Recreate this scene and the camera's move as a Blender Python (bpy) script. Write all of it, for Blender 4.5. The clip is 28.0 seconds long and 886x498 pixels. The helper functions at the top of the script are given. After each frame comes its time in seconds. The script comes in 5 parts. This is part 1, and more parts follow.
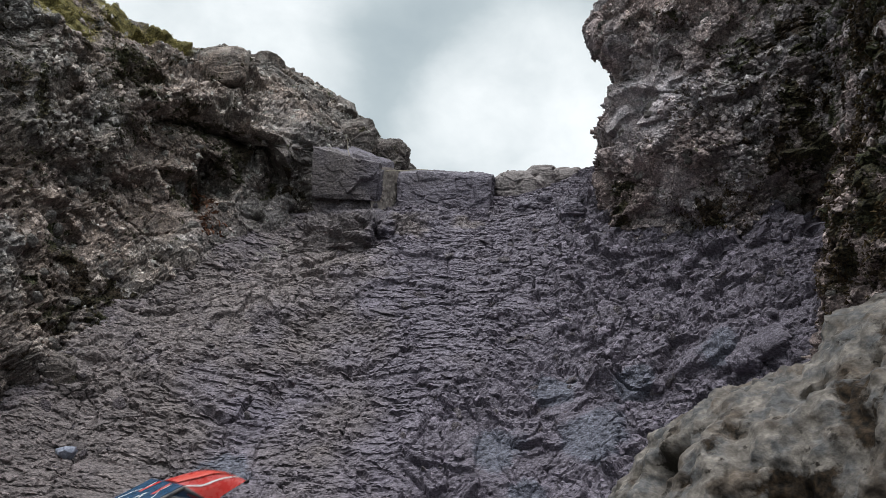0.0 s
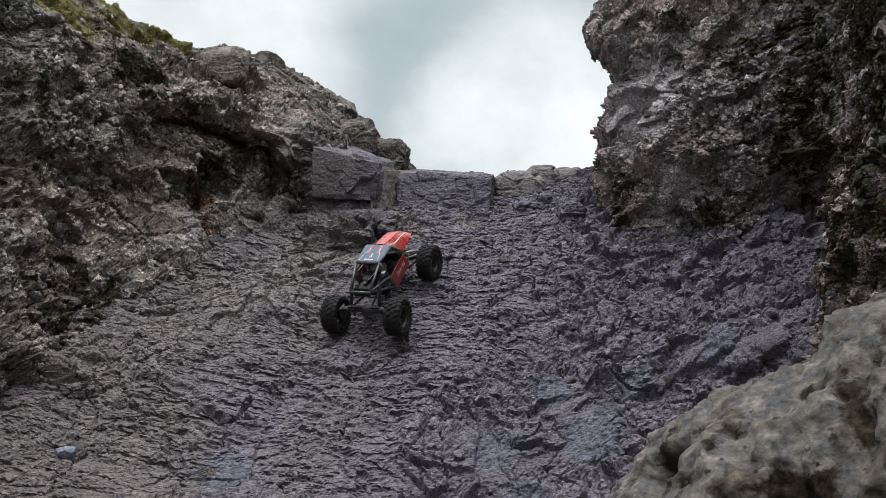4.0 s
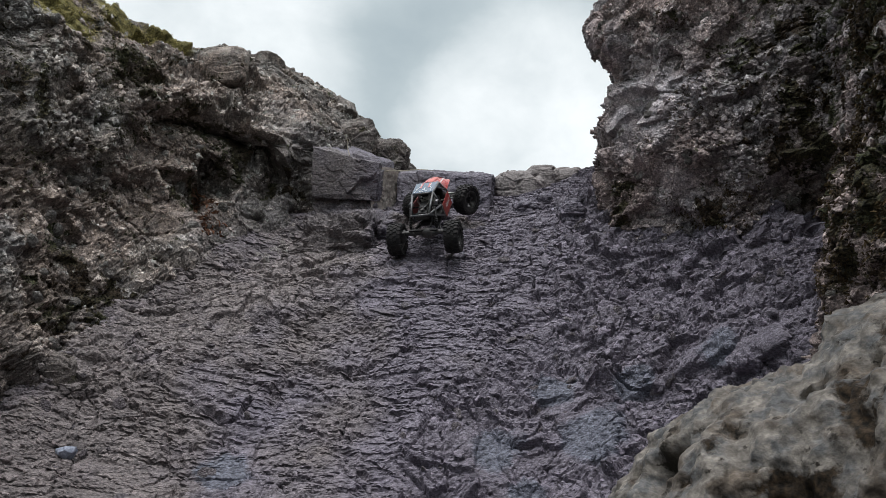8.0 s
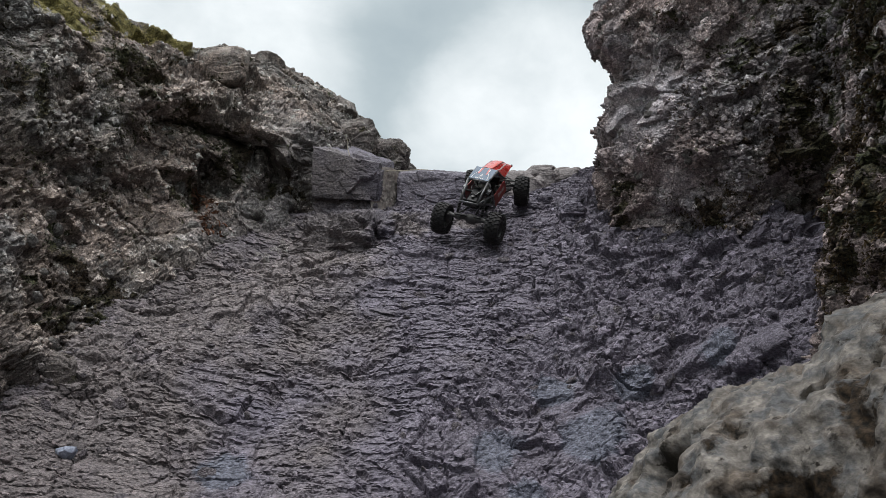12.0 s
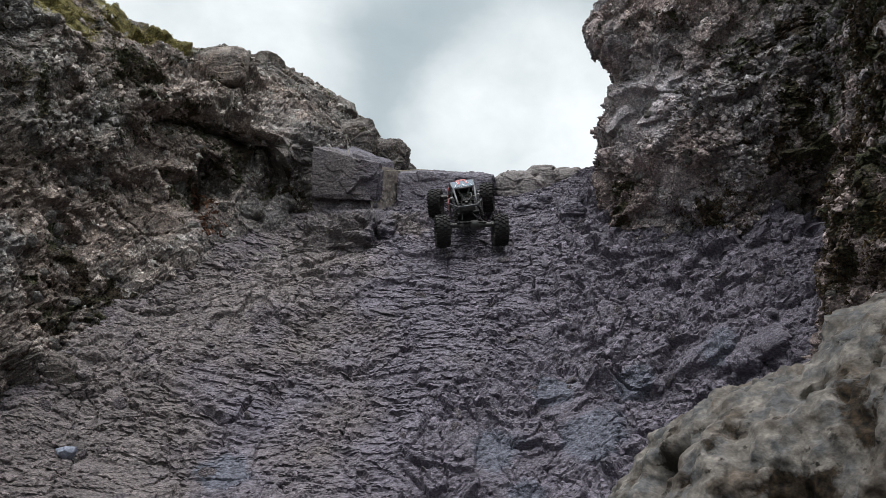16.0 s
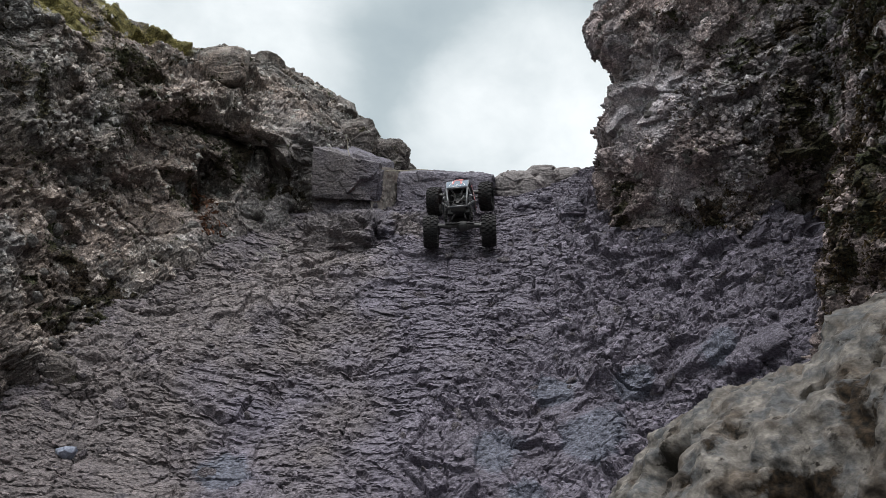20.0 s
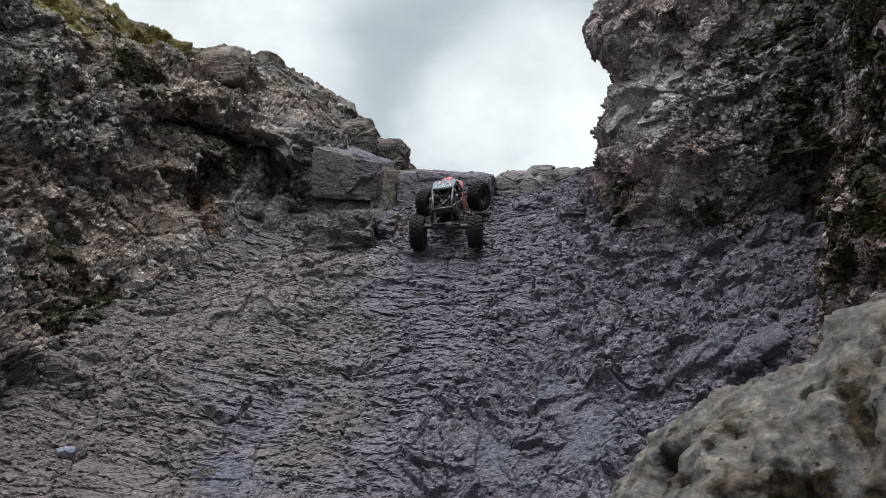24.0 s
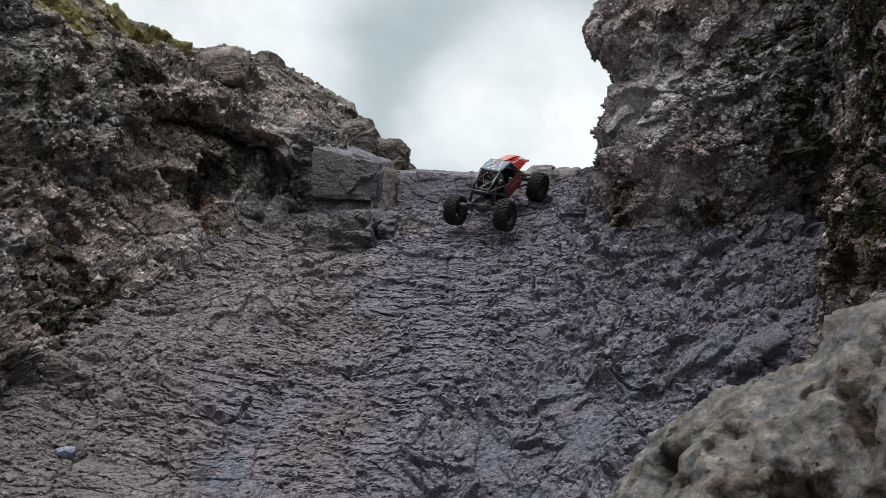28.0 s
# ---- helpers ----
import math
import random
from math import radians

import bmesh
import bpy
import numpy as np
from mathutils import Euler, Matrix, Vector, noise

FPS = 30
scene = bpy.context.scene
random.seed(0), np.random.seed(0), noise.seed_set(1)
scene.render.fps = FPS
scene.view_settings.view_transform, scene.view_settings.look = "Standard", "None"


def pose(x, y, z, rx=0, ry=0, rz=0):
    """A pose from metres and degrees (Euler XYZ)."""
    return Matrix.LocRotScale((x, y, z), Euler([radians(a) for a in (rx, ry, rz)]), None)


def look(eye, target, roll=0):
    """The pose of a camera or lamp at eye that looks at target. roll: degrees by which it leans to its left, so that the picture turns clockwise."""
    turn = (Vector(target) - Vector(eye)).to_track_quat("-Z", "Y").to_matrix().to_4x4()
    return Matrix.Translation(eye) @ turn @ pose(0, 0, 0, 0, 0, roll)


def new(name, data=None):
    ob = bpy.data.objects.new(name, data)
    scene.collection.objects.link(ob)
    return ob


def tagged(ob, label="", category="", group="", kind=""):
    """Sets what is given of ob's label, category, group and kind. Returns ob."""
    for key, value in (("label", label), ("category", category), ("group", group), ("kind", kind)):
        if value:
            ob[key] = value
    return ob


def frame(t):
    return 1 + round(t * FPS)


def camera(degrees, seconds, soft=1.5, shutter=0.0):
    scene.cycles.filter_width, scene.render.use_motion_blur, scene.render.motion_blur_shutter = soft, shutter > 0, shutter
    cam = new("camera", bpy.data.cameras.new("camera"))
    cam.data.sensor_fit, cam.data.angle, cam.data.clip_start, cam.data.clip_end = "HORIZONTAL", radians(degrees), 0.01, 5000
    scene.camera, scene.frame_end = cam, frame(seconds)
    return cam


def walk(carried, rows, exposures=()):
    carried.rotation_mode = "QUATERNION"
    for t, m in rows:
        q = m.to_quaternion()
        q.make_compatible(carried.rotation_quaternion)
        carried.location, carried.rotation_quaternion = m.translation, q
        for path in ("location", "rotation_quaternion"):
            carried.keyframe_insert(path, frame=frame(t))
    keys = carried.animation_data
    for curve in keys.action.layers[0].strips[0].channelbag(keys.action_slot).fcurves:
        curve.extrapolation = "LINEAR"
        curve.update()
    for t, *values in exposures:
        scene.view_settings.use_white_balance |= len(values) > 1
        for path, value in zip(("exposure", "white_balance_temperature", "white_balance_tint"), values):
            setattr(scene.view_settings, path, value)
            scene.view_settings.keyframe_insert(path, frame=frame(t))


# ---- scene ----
cam = camera(64, 28.0, soft=0.45, shutter=0.4)
walk(cam, [(0.0, pose(0, 0, 0.36, 104, 0, 0)), (28.0, pose(0, 0, 0.36, 104, 0, 0))])

# ---- light ----
SUN_EL, SUN_AZ = radians(71), radians(190)         # azimuth from +y towards +x
sun_way = Vector((math.sin(SUN_AZ) * math.cos(SUN_EL), math.cos(SUN_AZ) * math.cos(SUN_EL), math.sin(SUN_EL)))
world = bpy.data.worlds.new("overcast_sky")
scene.world = world
world.use_nodes = True
wn, wl = world.node_tree.nodes, world.node_tree.links
wn.clear()


def wnode(kind, **kw):
    n = wn.new(kind)
    for k, v in kw.items():
        n.inputs[k.replace("_", " ")].default_value = v
    return n


def wmath(op, a, b):
    n = wn.new("ShaderNodeMath")
    n.operation = op
    for i, v in enumerate((a, b)):
        if isinstance(v, (int, float)):
            n.inputs[i].default_value = v
        else:
            wl.new(v, n.inputs[i])
    return n.outputs[0]


sky = wn.new("ShaderNodeTexSky")
sky.sky_type, sky.sun_disc = "NISHITA", False
sky.sun_elevation, sky.sun_rotation = SUN_EL, SUN_AZ
wcoord = wn.new("ShaderNodeTexCoord")
# cloud layers: broad banks and finer wisps
wmap = wn.new("ShaderNodeMapping")
wmap.inputs["Scale"].default_value = (1.0, 1.0, 1.3)
wmap.inputs["Location"].default_value = (0.35, 0.2, 0.1)
wl.new(wcoord.outputs["Generated"], wmap.inputs["Vector"])
bank = wnode("ShaderNodeTexNoise", Scale=2.6, Detail=5.0, Roughness=0.5, Distortion=0.15)
wl.new(wmap.outputs[0], bank.inputs["Vector"])
wisp = wnode("ShaderNodeTexNoise", Scale=7.5, Detail=6.0, Roughness=0.55, Distortion=0.2)
wl.new(wmap.outputs[0], wisp.inputs["Vector"])
glow = wn.new("ShaderNodeVectorMath")
glow.operation = "DOT_PRODUCT"
wl.new(wcoord.outputs["Generated"], glow.inputs[0])
thin = Vector((0.132, 0.935, 0.382)).normalized()    # middle of the bright cloud, placed to fit the camera's view
glow.inputs[1].default_value = thin
near = wn.new("ShaderNodeMapRange")
near.interpolation_type = "SMOOTHSTEP"
near.inputs["From Min"].default_value, near.inputs["From Max"].default_value = 0.970, 0.999
wl.new(glow.outputs["Value"], near.inputs["Value"])
veil = wmath("ADD", wmath("MULTIPLY", bank.outputs[0], 0.30), wmath("MULTIPLY", wisp.outputs[0], 0.34))
veil = wmath("ADD", wmath("ADD", veil, 0.20), wmath("MULTIPLY", near.outputs[0], 0.30))
west = wn.new("ShaderNodeVectorMath")              # another bright bank over the western rim
west.operation = "DOT_PRODUCT"
wl.new(wcoord.outputs["Generated"], west.inputs[0])
west.inputs[1].default_value = Vector((-0.35, 0.89, 0.57)).normalized()
west_near = wn.new("ShaderNodeMapRange")
west_near.interpolation_type = "SMOOTHSTEP"
west_near.inputs["From Min"].default_value, west_near.inputs["From Max"].default_value = 0.955, 0.999
wl.new(west.outputs["Value"], west_near.inputs["Value"])
veil = wmath("ADD", veil, wmath("MULTIPLY", west_near.outputs[0], 0.28))
tone = wn.new("ShaderNodeValToRGB")
tone.color_ramp.elements[0].position, tone.color_ramp.elements[0].color = 0.44, (0.52, 0.62, 0.67, 1)
tone.color_ramp.elements[1].position, tone.color_ramp.elements[1].color = 0.86, (1.24, 1.30, 1.32, 1)
mid_tone = tone.color_ramp.elements.new(0.58)
mid_tone.color = (0.64, 0.74, 0.78, 1)
wl.new(veil, tone.inputs[0])
blue = wnode("ShaderNodeBackground", Strength=0.10)
wl.new(sky.outputs[0], blue.inputs["Color"])
cloud = wnode("ShaderNodeBackground", Strength=0.95)
wl.new(tone.outputs[0], cloud.inputs["Color"])
# an overcast sky is brighter overhead than low down
split = wn.new("ShaderNodeSeparateXYZ")
wl.new(wcoord.outputs["Generated"], split.inputs[0])
high = wn.new("ShaderNodeMapRange")
high.interpolation_type = "SMOOTHSTEP"
high.inputs["From Min"].default_value, high.inputs["From Max"].default_value = 0.52, 0.98
high.inputs["To Min"].default_value, high.inputs["To Max"].default_value = 0.0, 1.9
wl.new(split.outputs["Z"], high.inputs["Value"])
# and dims towards the horizon
low = wn.new("ShaderNodeMapRange")
low.interpolation_type = "SMOOTHSTEP"
low.inputs["From Min"].default_value, low.inputs["From Max"].default_value = 0.02, 0.24
low.inputs["To Min"].default_value, low.inputs["To Max"].default_value = 0.12, 0.84
wl.new(split.outputs["Z"], low.inputs["Value"])
wl.new(low.outputs[0], cloud.inputs["Strength"])
# and brighter round the veiled sun, behind the camera
lobe = wn.new("ShaderNodeVectorMath")
lobe.operation = "DOT_PRODUCT"
wl.new(wcoord.outputs["Generated"], lobe.inputs[0])
lobe.inputs[1].default_value = sun_way
veiled = wn.new("ShaderNodeMapRange")
veiled.interpolation_type = "SMOOTHSTEP"
veiled.inputs["From Min"].default_value, veiled.inputs["From Max"].default_value = 0.74, 1.0
veiled.inputs["To Max"].default_value = 2.2
wl.new(lobe.outputs["Value"], veiled.inputs["Value"])
zenith = wnode("ShaderNodeBackground", Color=(0.975, 0.985, 1.0, 1))
wl.new(wmath("ADD", high.outputs[0], veiled.outputs[0]), zenith.inputs["Strength"])
cover = wnode("ShaderNodeMixShader", Fac=0.93)
wl.new(blue.outputs[0], cover.inputs[1])
wl.new(cloud.outputs[0], cover.inputs[2])
whole = wn.new("ShaderNodeAddShader")
wl.new(cover.outputs[0], whole.inputs[0])
wl.new(zenith.outputs[0], whole.inputs[1])
wout = wn.new("ShaderNodeOutputWorld")
wl.new(whole.outputs[0], wout.inputs["Surface"])

sun = new("sun", bpy.data.lights.new("sun", "SUN"))
sun.data.energy, sun.data.angle, sun.data.color = 1.5, radians(24), (0.985, 0.985, 0.99)
sun.matrix_world = look(sun_way * 30, (0, 0, 0))
scene.view_settings.exposure = 0.0

# ---- noise on arrays ----
_rng = np.random.RandomState(11)
PERM = np.tile(_rng.permutation(256), 2).astype(np.int32)
GRAD = _rng.normal(size=(256, 3))
GRAD /= np.linalg.norm(GRAD, axis=1)[:, None]
SPOT = _rng.rand(256, 3)
TILT = _rng.normal(size=(256, 3))
LUCK = _rng.rand(256)


def cell_hash(i, seed):
    a = PERM[(i[:, 0] + seed * 37) & 255]
    a = PERM[(a + i[:, 1]) & 255]
    return PERM[(a + i[:, 2]) & 255]


def perlin(p, seed=0):
    i = np.floor(p).astype(np.int32)
    f = p - i
    w = f * f * f * (f * (f * 6 - 15) + 10)
    out = np.zeros(len(p))
    for dx in (0, 1):
        wx = w[:, 0] if dx else 1 - w[:, 0]
        for dy in (0, 1):
            wy = w[:, 1] if dy else 1 - w[:, 1]
            for dz in (0, 1):
                wz = w[:, 2] if dz else 1 - w[:, 2]
                d = np.array((dx, dy, dz))
                g = GRAD[cell_hash(i + d, seed)]
                out += wx * wy * wz * np.einsum("ij,ij->i", g, f - d)
    return out * 1.5


def fbm(p, octaves, seed=0, gain=0.5):
    out, a = np.zeros(len(p)), 1.0
    for k in range(octaves):
        out += a * perlin(p * 2.03 ** k + 17.3 * k, seed + k)
        a *= gain
    return out


def cells(p, seed=0):
    """The nearest feature point of each place: its hash, the offset from it, and the gap to the second nearest."""
    i = np.floor(p).astype(np.int32)
    best = np.full(len(p), 9.0)
    second = np.full(len(p), 9.0)
    who = np.zeros(len(p), np.int32)
    off = np.zeros_like(p)
    for dx in (-1, 0, 1):
        for dy in (-1, 0, 1):
            for dz in (-1, 0, 1):
                c = i + np.array((dx, dy, dz))
                h = cell_hash(c, seed)
                o = p - c - SPOT[h]
                d = np.einsum("ij,ij->i", o, o)
                near_ = d < best
                second = np.where(near_, best, np.minimum(second, d))
                best = np.where(near_, d, best)
                who = np.where(near_, h, who)
                off[near_] = o[near_]
    return who, off, np.sqrt(second) - np.sqrt(best), np.sqrt(best)


def facets(p, seed=0, tilt=0.35, step=0.5, groove=0.0, bias=None, crisp=16.0, cut=0.12):
    """Broken rock: each cell a plane of its own slant and height, with worn edges and grooves between."""
    i = np.floor(p).astype(np.int32)
    total, weight = np.zeros(len(p)), np.zeros(len(p))
    best, second = np.full(len(p), 9.0), np.full(len(p), 9.0)
    lean = TILT * tilt + (np.zeros(3) if bias is None else np.array(bias))
    for dx in (-1, 0, 1):
        for dy in (-1, 0, 1):
            for dz in (-1, 0, 1):
                c = i + np.array((dx, dy, dz))
                h = cell_hash(c, seed)
                o = p - c - SPOT[h]
                d = np.sqrt(np.einsum("ij,ij->i", o, o))
                w = np.exp(-crisp * d)
                total += w * (np.einsum("ij,ij->i", lean[h], o) + (LUCK[h] - 0.5) * step)
                weight += w
                if groove:
                    second = np.minimum(second, np.maximum(best, d))
                    best = np.minimum(best, d)
    out = total / (weight + 1e-60)
    if groove:
        out -= groove * np.clip(1 - (second - best) / cut, 0, 1)
    return out


def pebbles(p, seed=0, share=0.6):
    """Rounded stones that stand out of a matrix."""
    who, _, gap, d = cells(p, seed)
    bump = np.sqrt(np.clip(1 - (d / 0.52) ** 2, 0, 1)) * (LUCK[who] < share) * (0.5 + LUCK[(who + 91) & 255])
    return bump


# ---- building helpers ----
def catmull(a, b, c, d, t):
    return 0.5 * (2 * b + (c - a) * t + (2 * a - 5 * b + 4 * c - d) * t * t + (3 * b - a - 3 * c + d) * t ** 3)


def spline_axis(net, steps, axis):
    """Resamples a net of points along one axis, at about the given step (one, or one for each interval)."""
    net = np.moveaxis(net, axis, 0)
    n, rows = len(net), []
    for k in range(n - 1):
        a, b, c, d = net[max(k - 1, 0)], net[k], net[k + 1], net[min(k + 2, n - 1)]
        step = steps[k] if isinstance(steps, (list, tuple)) else steps
        count = max(2, int(np.ceil(np.percentile(np.linalg.norm(c - b, axis=-1), 70) / step)))
        for t in np.arange(count) / count:
            rows.append(catmull(a, b, c, d, t))
    rows.append(net[-1])
    return np.moveaxis(np.array(rows), 0, axis)


def loft(sections, across, up):
    net = np.array(sections, float)
    return spline_axis(spline_axis(net, up, 1), across, 0)


def grid_normals(g):
    n = np.cross(np.gradient(g, axis=0), np.gradient(g, axis=1))
    return n / (np.linalg.norm(n, axis=-1, keepdims=True) + 1e-12)


def mesh_from_grid(name, g, material, smooth=False):
    nu, nv = g.shape[:2]
    idx = np.arange(nu * nv).reshape(nu, nv)
    quads = np.stack([idx[:-1, :-1], idx[1:, :-1], idx[1:, 1:], idx[:-1, 1:]], -1).reshape(-1, 4)
    me = bpy.data.meshes.new(name)
    me.vertices.add(nu * nv)
    me.vertices.foreach_set("co", g.reshape(-1).astype(np.float32))
    me.loops.add(len(quads) * 4)
    me.loops.foreach_set("vertex_index", quads.reshape(-1).astype(np.int32))
    me.polygons.add(len(quads))
    me.polygons.foreach_set("loop_start", np.arange(0, len(quads) * 4, 4, dtype=np.int32))
    me.update(calc_edges=True)
    me.polygons.foreach_set("use_smooth", np.full(len(quads), smooth))
    me.materials.append(material)
    me.validate()
    return new(name, me)


def part(name, bm, material, parent=None, label="", smooth=False):
    me = bpy.data.meshes.new(name)
    bm.to_mesh(me)
    bm.free()
    if smooth:
        me.polygons.foreach_set("use_smooth", np.full(len(me.polygons), True))
    me.materials.append(material)
    ob = new(name, me)
    ob.parent = parent
    if label:
        ob["label"] = label
    return ob


# ---- materials ----
class Mat:
    """A node material under construction."""

    def __init__(self, name, rough=0.85, metal=0.0, spec=0.35):
        self.m = bpy.data.materials.new(name)
        self.m.use_nodes = True
        self.t = self.m.node_tree
        self.bsdf = self.t.nodes["Principled BSDF"]
        self.bsdf.inputs["Roughness"].default_value = rough
        self.bsdf.inputs["Metallic"].default_value = metal
        self.bsdf.inputs["Specular IOR Level"].default_value = spec
        self.co = self.t.nodes.new("ShaderNodeTexCoord").outputs["Object"]

    def link(self, a, b):
        self.t.links.new(a, b)

    def noise(self, scale, detail=6.0, rough=0.6, stretch=(1, 1, 1), turn=(0, 0, 0), distort=0.0):
        mp = self.t.nodes.new("ShaderNodeMapping")
        mp.inputs["Scale"].default_value = stretch
        mp.inputs["Rotation"].default_value = turn
        self.link(self.co, mp.inputs["Vector"])
        n = self.t.nodes.new("ShaderNodeTexNoise")
        for k, v in (("Scale", scale), ("Detail", detail), ("Roughness", rough), ("Distortion", distort)):
            n.inputs[k].default_value = v
        self.link(mp.outputs[0], n.inputs["Vector"])
        return n.outputs[0]

    def voronoi(self, scale, feature="F1", stretch=(1, 1, 1), wobble=0.03):
        """Cells of uneven outline."""
        n0 = self.t.nodes.new("ShaderNodeTexNoise")
        n0.inputs["Scale"].default_value, n0.inputs["Detail"].default_value = scale * 0.8, 4.0
        self.link(self.co, n0.inputs["Vector"])
        add = self.t.nodes.new("ShaderNodeVectorMath")
        add.operation = "MULTIPLY_ADD"
        add.inputs[1].default_value = (wobble, wobble, wobble)
        self.link(n0.outputs["Color"], add.inputs[0])
        self.link(self.co, add.inputs[2])
        mp = self.t.nodes.new("ShaderNodeMapping")
        mp.inputs["Scale"].default_value = stretch
        self.link(add.outputs[0], mp.inputs["Vector"])
        n = self.t.nodes.new("ShaderNodeTexVoronoi")
        n.feature = feature
        n.inputs["Scale"].default_value = scale
        self.link(mp.outputs[0], n.inputs["Vector"])
        return n

    def ramp(self, fac, *stops):
        r = self.t.nodes.new("ShaderNodeValToRGB")
        e = r.color_ramp.elements
        while len(e) < len(stops):
            e.new(0.5)
        for k, (pos, col) in enumerate(stops):
            e[k].position = pos
            e[k].color = (*col, 1) if len(col) == 3 else col
        self.link(fac, r.inputs[0])
        return r.outputs[0]

    def span(self, fac, lo, hi):
        r = self.t.nodes.new("ShaderNodeMapRange")
        r.inputs["From Min"].default_value, r.inputs["From Max"].default_value = lo, hi
        self.link(fac, r.inputs["Value"])
        return r.outputs[0]

    def calc(self, op, a, b):
        n = self.t.nodes.new("ShaderNodeMath")
        n.operation = op
        for i, v in enumerate((a, b)):
            if isinstance(v, (int, float)):
                n.inputs[i].default_value = v
            else:
                self.link(v, n.inputs[i])
        return n.outputs[0]

    def spots(self, places, wobble):
        """1 at the middle of each place, 0 at its uneven edge."""
        out = -1.0
        for place, size in places:
            d = self.t.nodes.new("ShaderNodeVectorMath")
            d.operation = "DISTANCE"
            self.link(self.co, d.inputs[0])
            d.inputs[1].default_value = place
            out = self.calc("MAXIMUM", self.calc("SUBTRACT", 1.2, self.calc("DIVIDE", d.outputs["Value"], size)), out)
        return self.calc("ADD", out, wobble)

    def mix(self, fac, a, b, blend="MIX"):
        n = self.t.nodes.new("ShaderNodeMix")
        n.data_type, n.blend_type = "RGBA", blend
        for k, v in ((0, fac), (6, a), (7, b)):
            if isinstance(v, (int, float)):
                n.inputs[k].default_value = v
            elif isinstance(v, tuple):
                n.inputs[k].default_value = (*v, 1)
            else:
                self.link(v, n.inputs[k])
        return n.outputs[2]

    def position(self):
        return self.t.nodes.new("ShaderNodeNewGeometry")

    def colour(self, c):
        if isinstance(c, tuple):
            self.bsdf.inputs["Base Color"].default_value = (*c, 1)
        else:
            self.link(c, self.bsdf.inputs["Base Color"])
        return self

    def roughness(self, r):
        self.link(r, self.bsdf.inputs["Roughness"])

    def bump(self, height, strength=0.5, distance=0.01, under=None):
        b = self.t.nodes.new("ShaderNodeBump")
        b.inputs["Strength"].default_value, b.inputs["Distance"].default_value = strength, distance
        self.link(height, b.inputs["Height"])
        if under is not None:
            self.link(under, b.inputs["Normal"])
        self.link(b.outputs[0], self.bsdf.inputs["Normal"])
        return b.outputs[0]


def tones(m, cells_, lo, hi):
    """A tone of its own for every grain or chip."""
    return m.ramp(cells_.outputs["Color"], (0.25, (lo, lo * 0.98, lo)), (0.75, (hi, hi * 0.985, hi * 0.98)))


# bare plates of the slope: place and size
SLATE = (((0.31, 1.97, 0.46), 0.07), ((0.38, 1.83, 0.34), 0.09), ((0.14, 1.85, 0.30), 0.07), ((0.70, 1.80, 0.55), 0.06), ((0.52, 1.90, 0.47), 0.05), ((-0.53, 1.78, 0.25), 0.06),
         ((0.20, 1.75, 0.20), 0.05))


# where brown soil and smooth lumpy rock lie along the foot of the western cliff: place and size
# the last two lighten the slope under the head ledge
SOIL = (((-0.95, 2.00, 0.52), 0.13), ((-0.82, 2.12, 0.62), 0.15), ((-0.68, 2.24, 0.72), 0.16), ((-0.54, 2.36, 0.84), 0.15), ((-0.44, 2.47, 0.95), 0.10), ((-0.13, 2.64, 1.12), 0.09), ((0.09, 2.66, 1.14), 0.06))


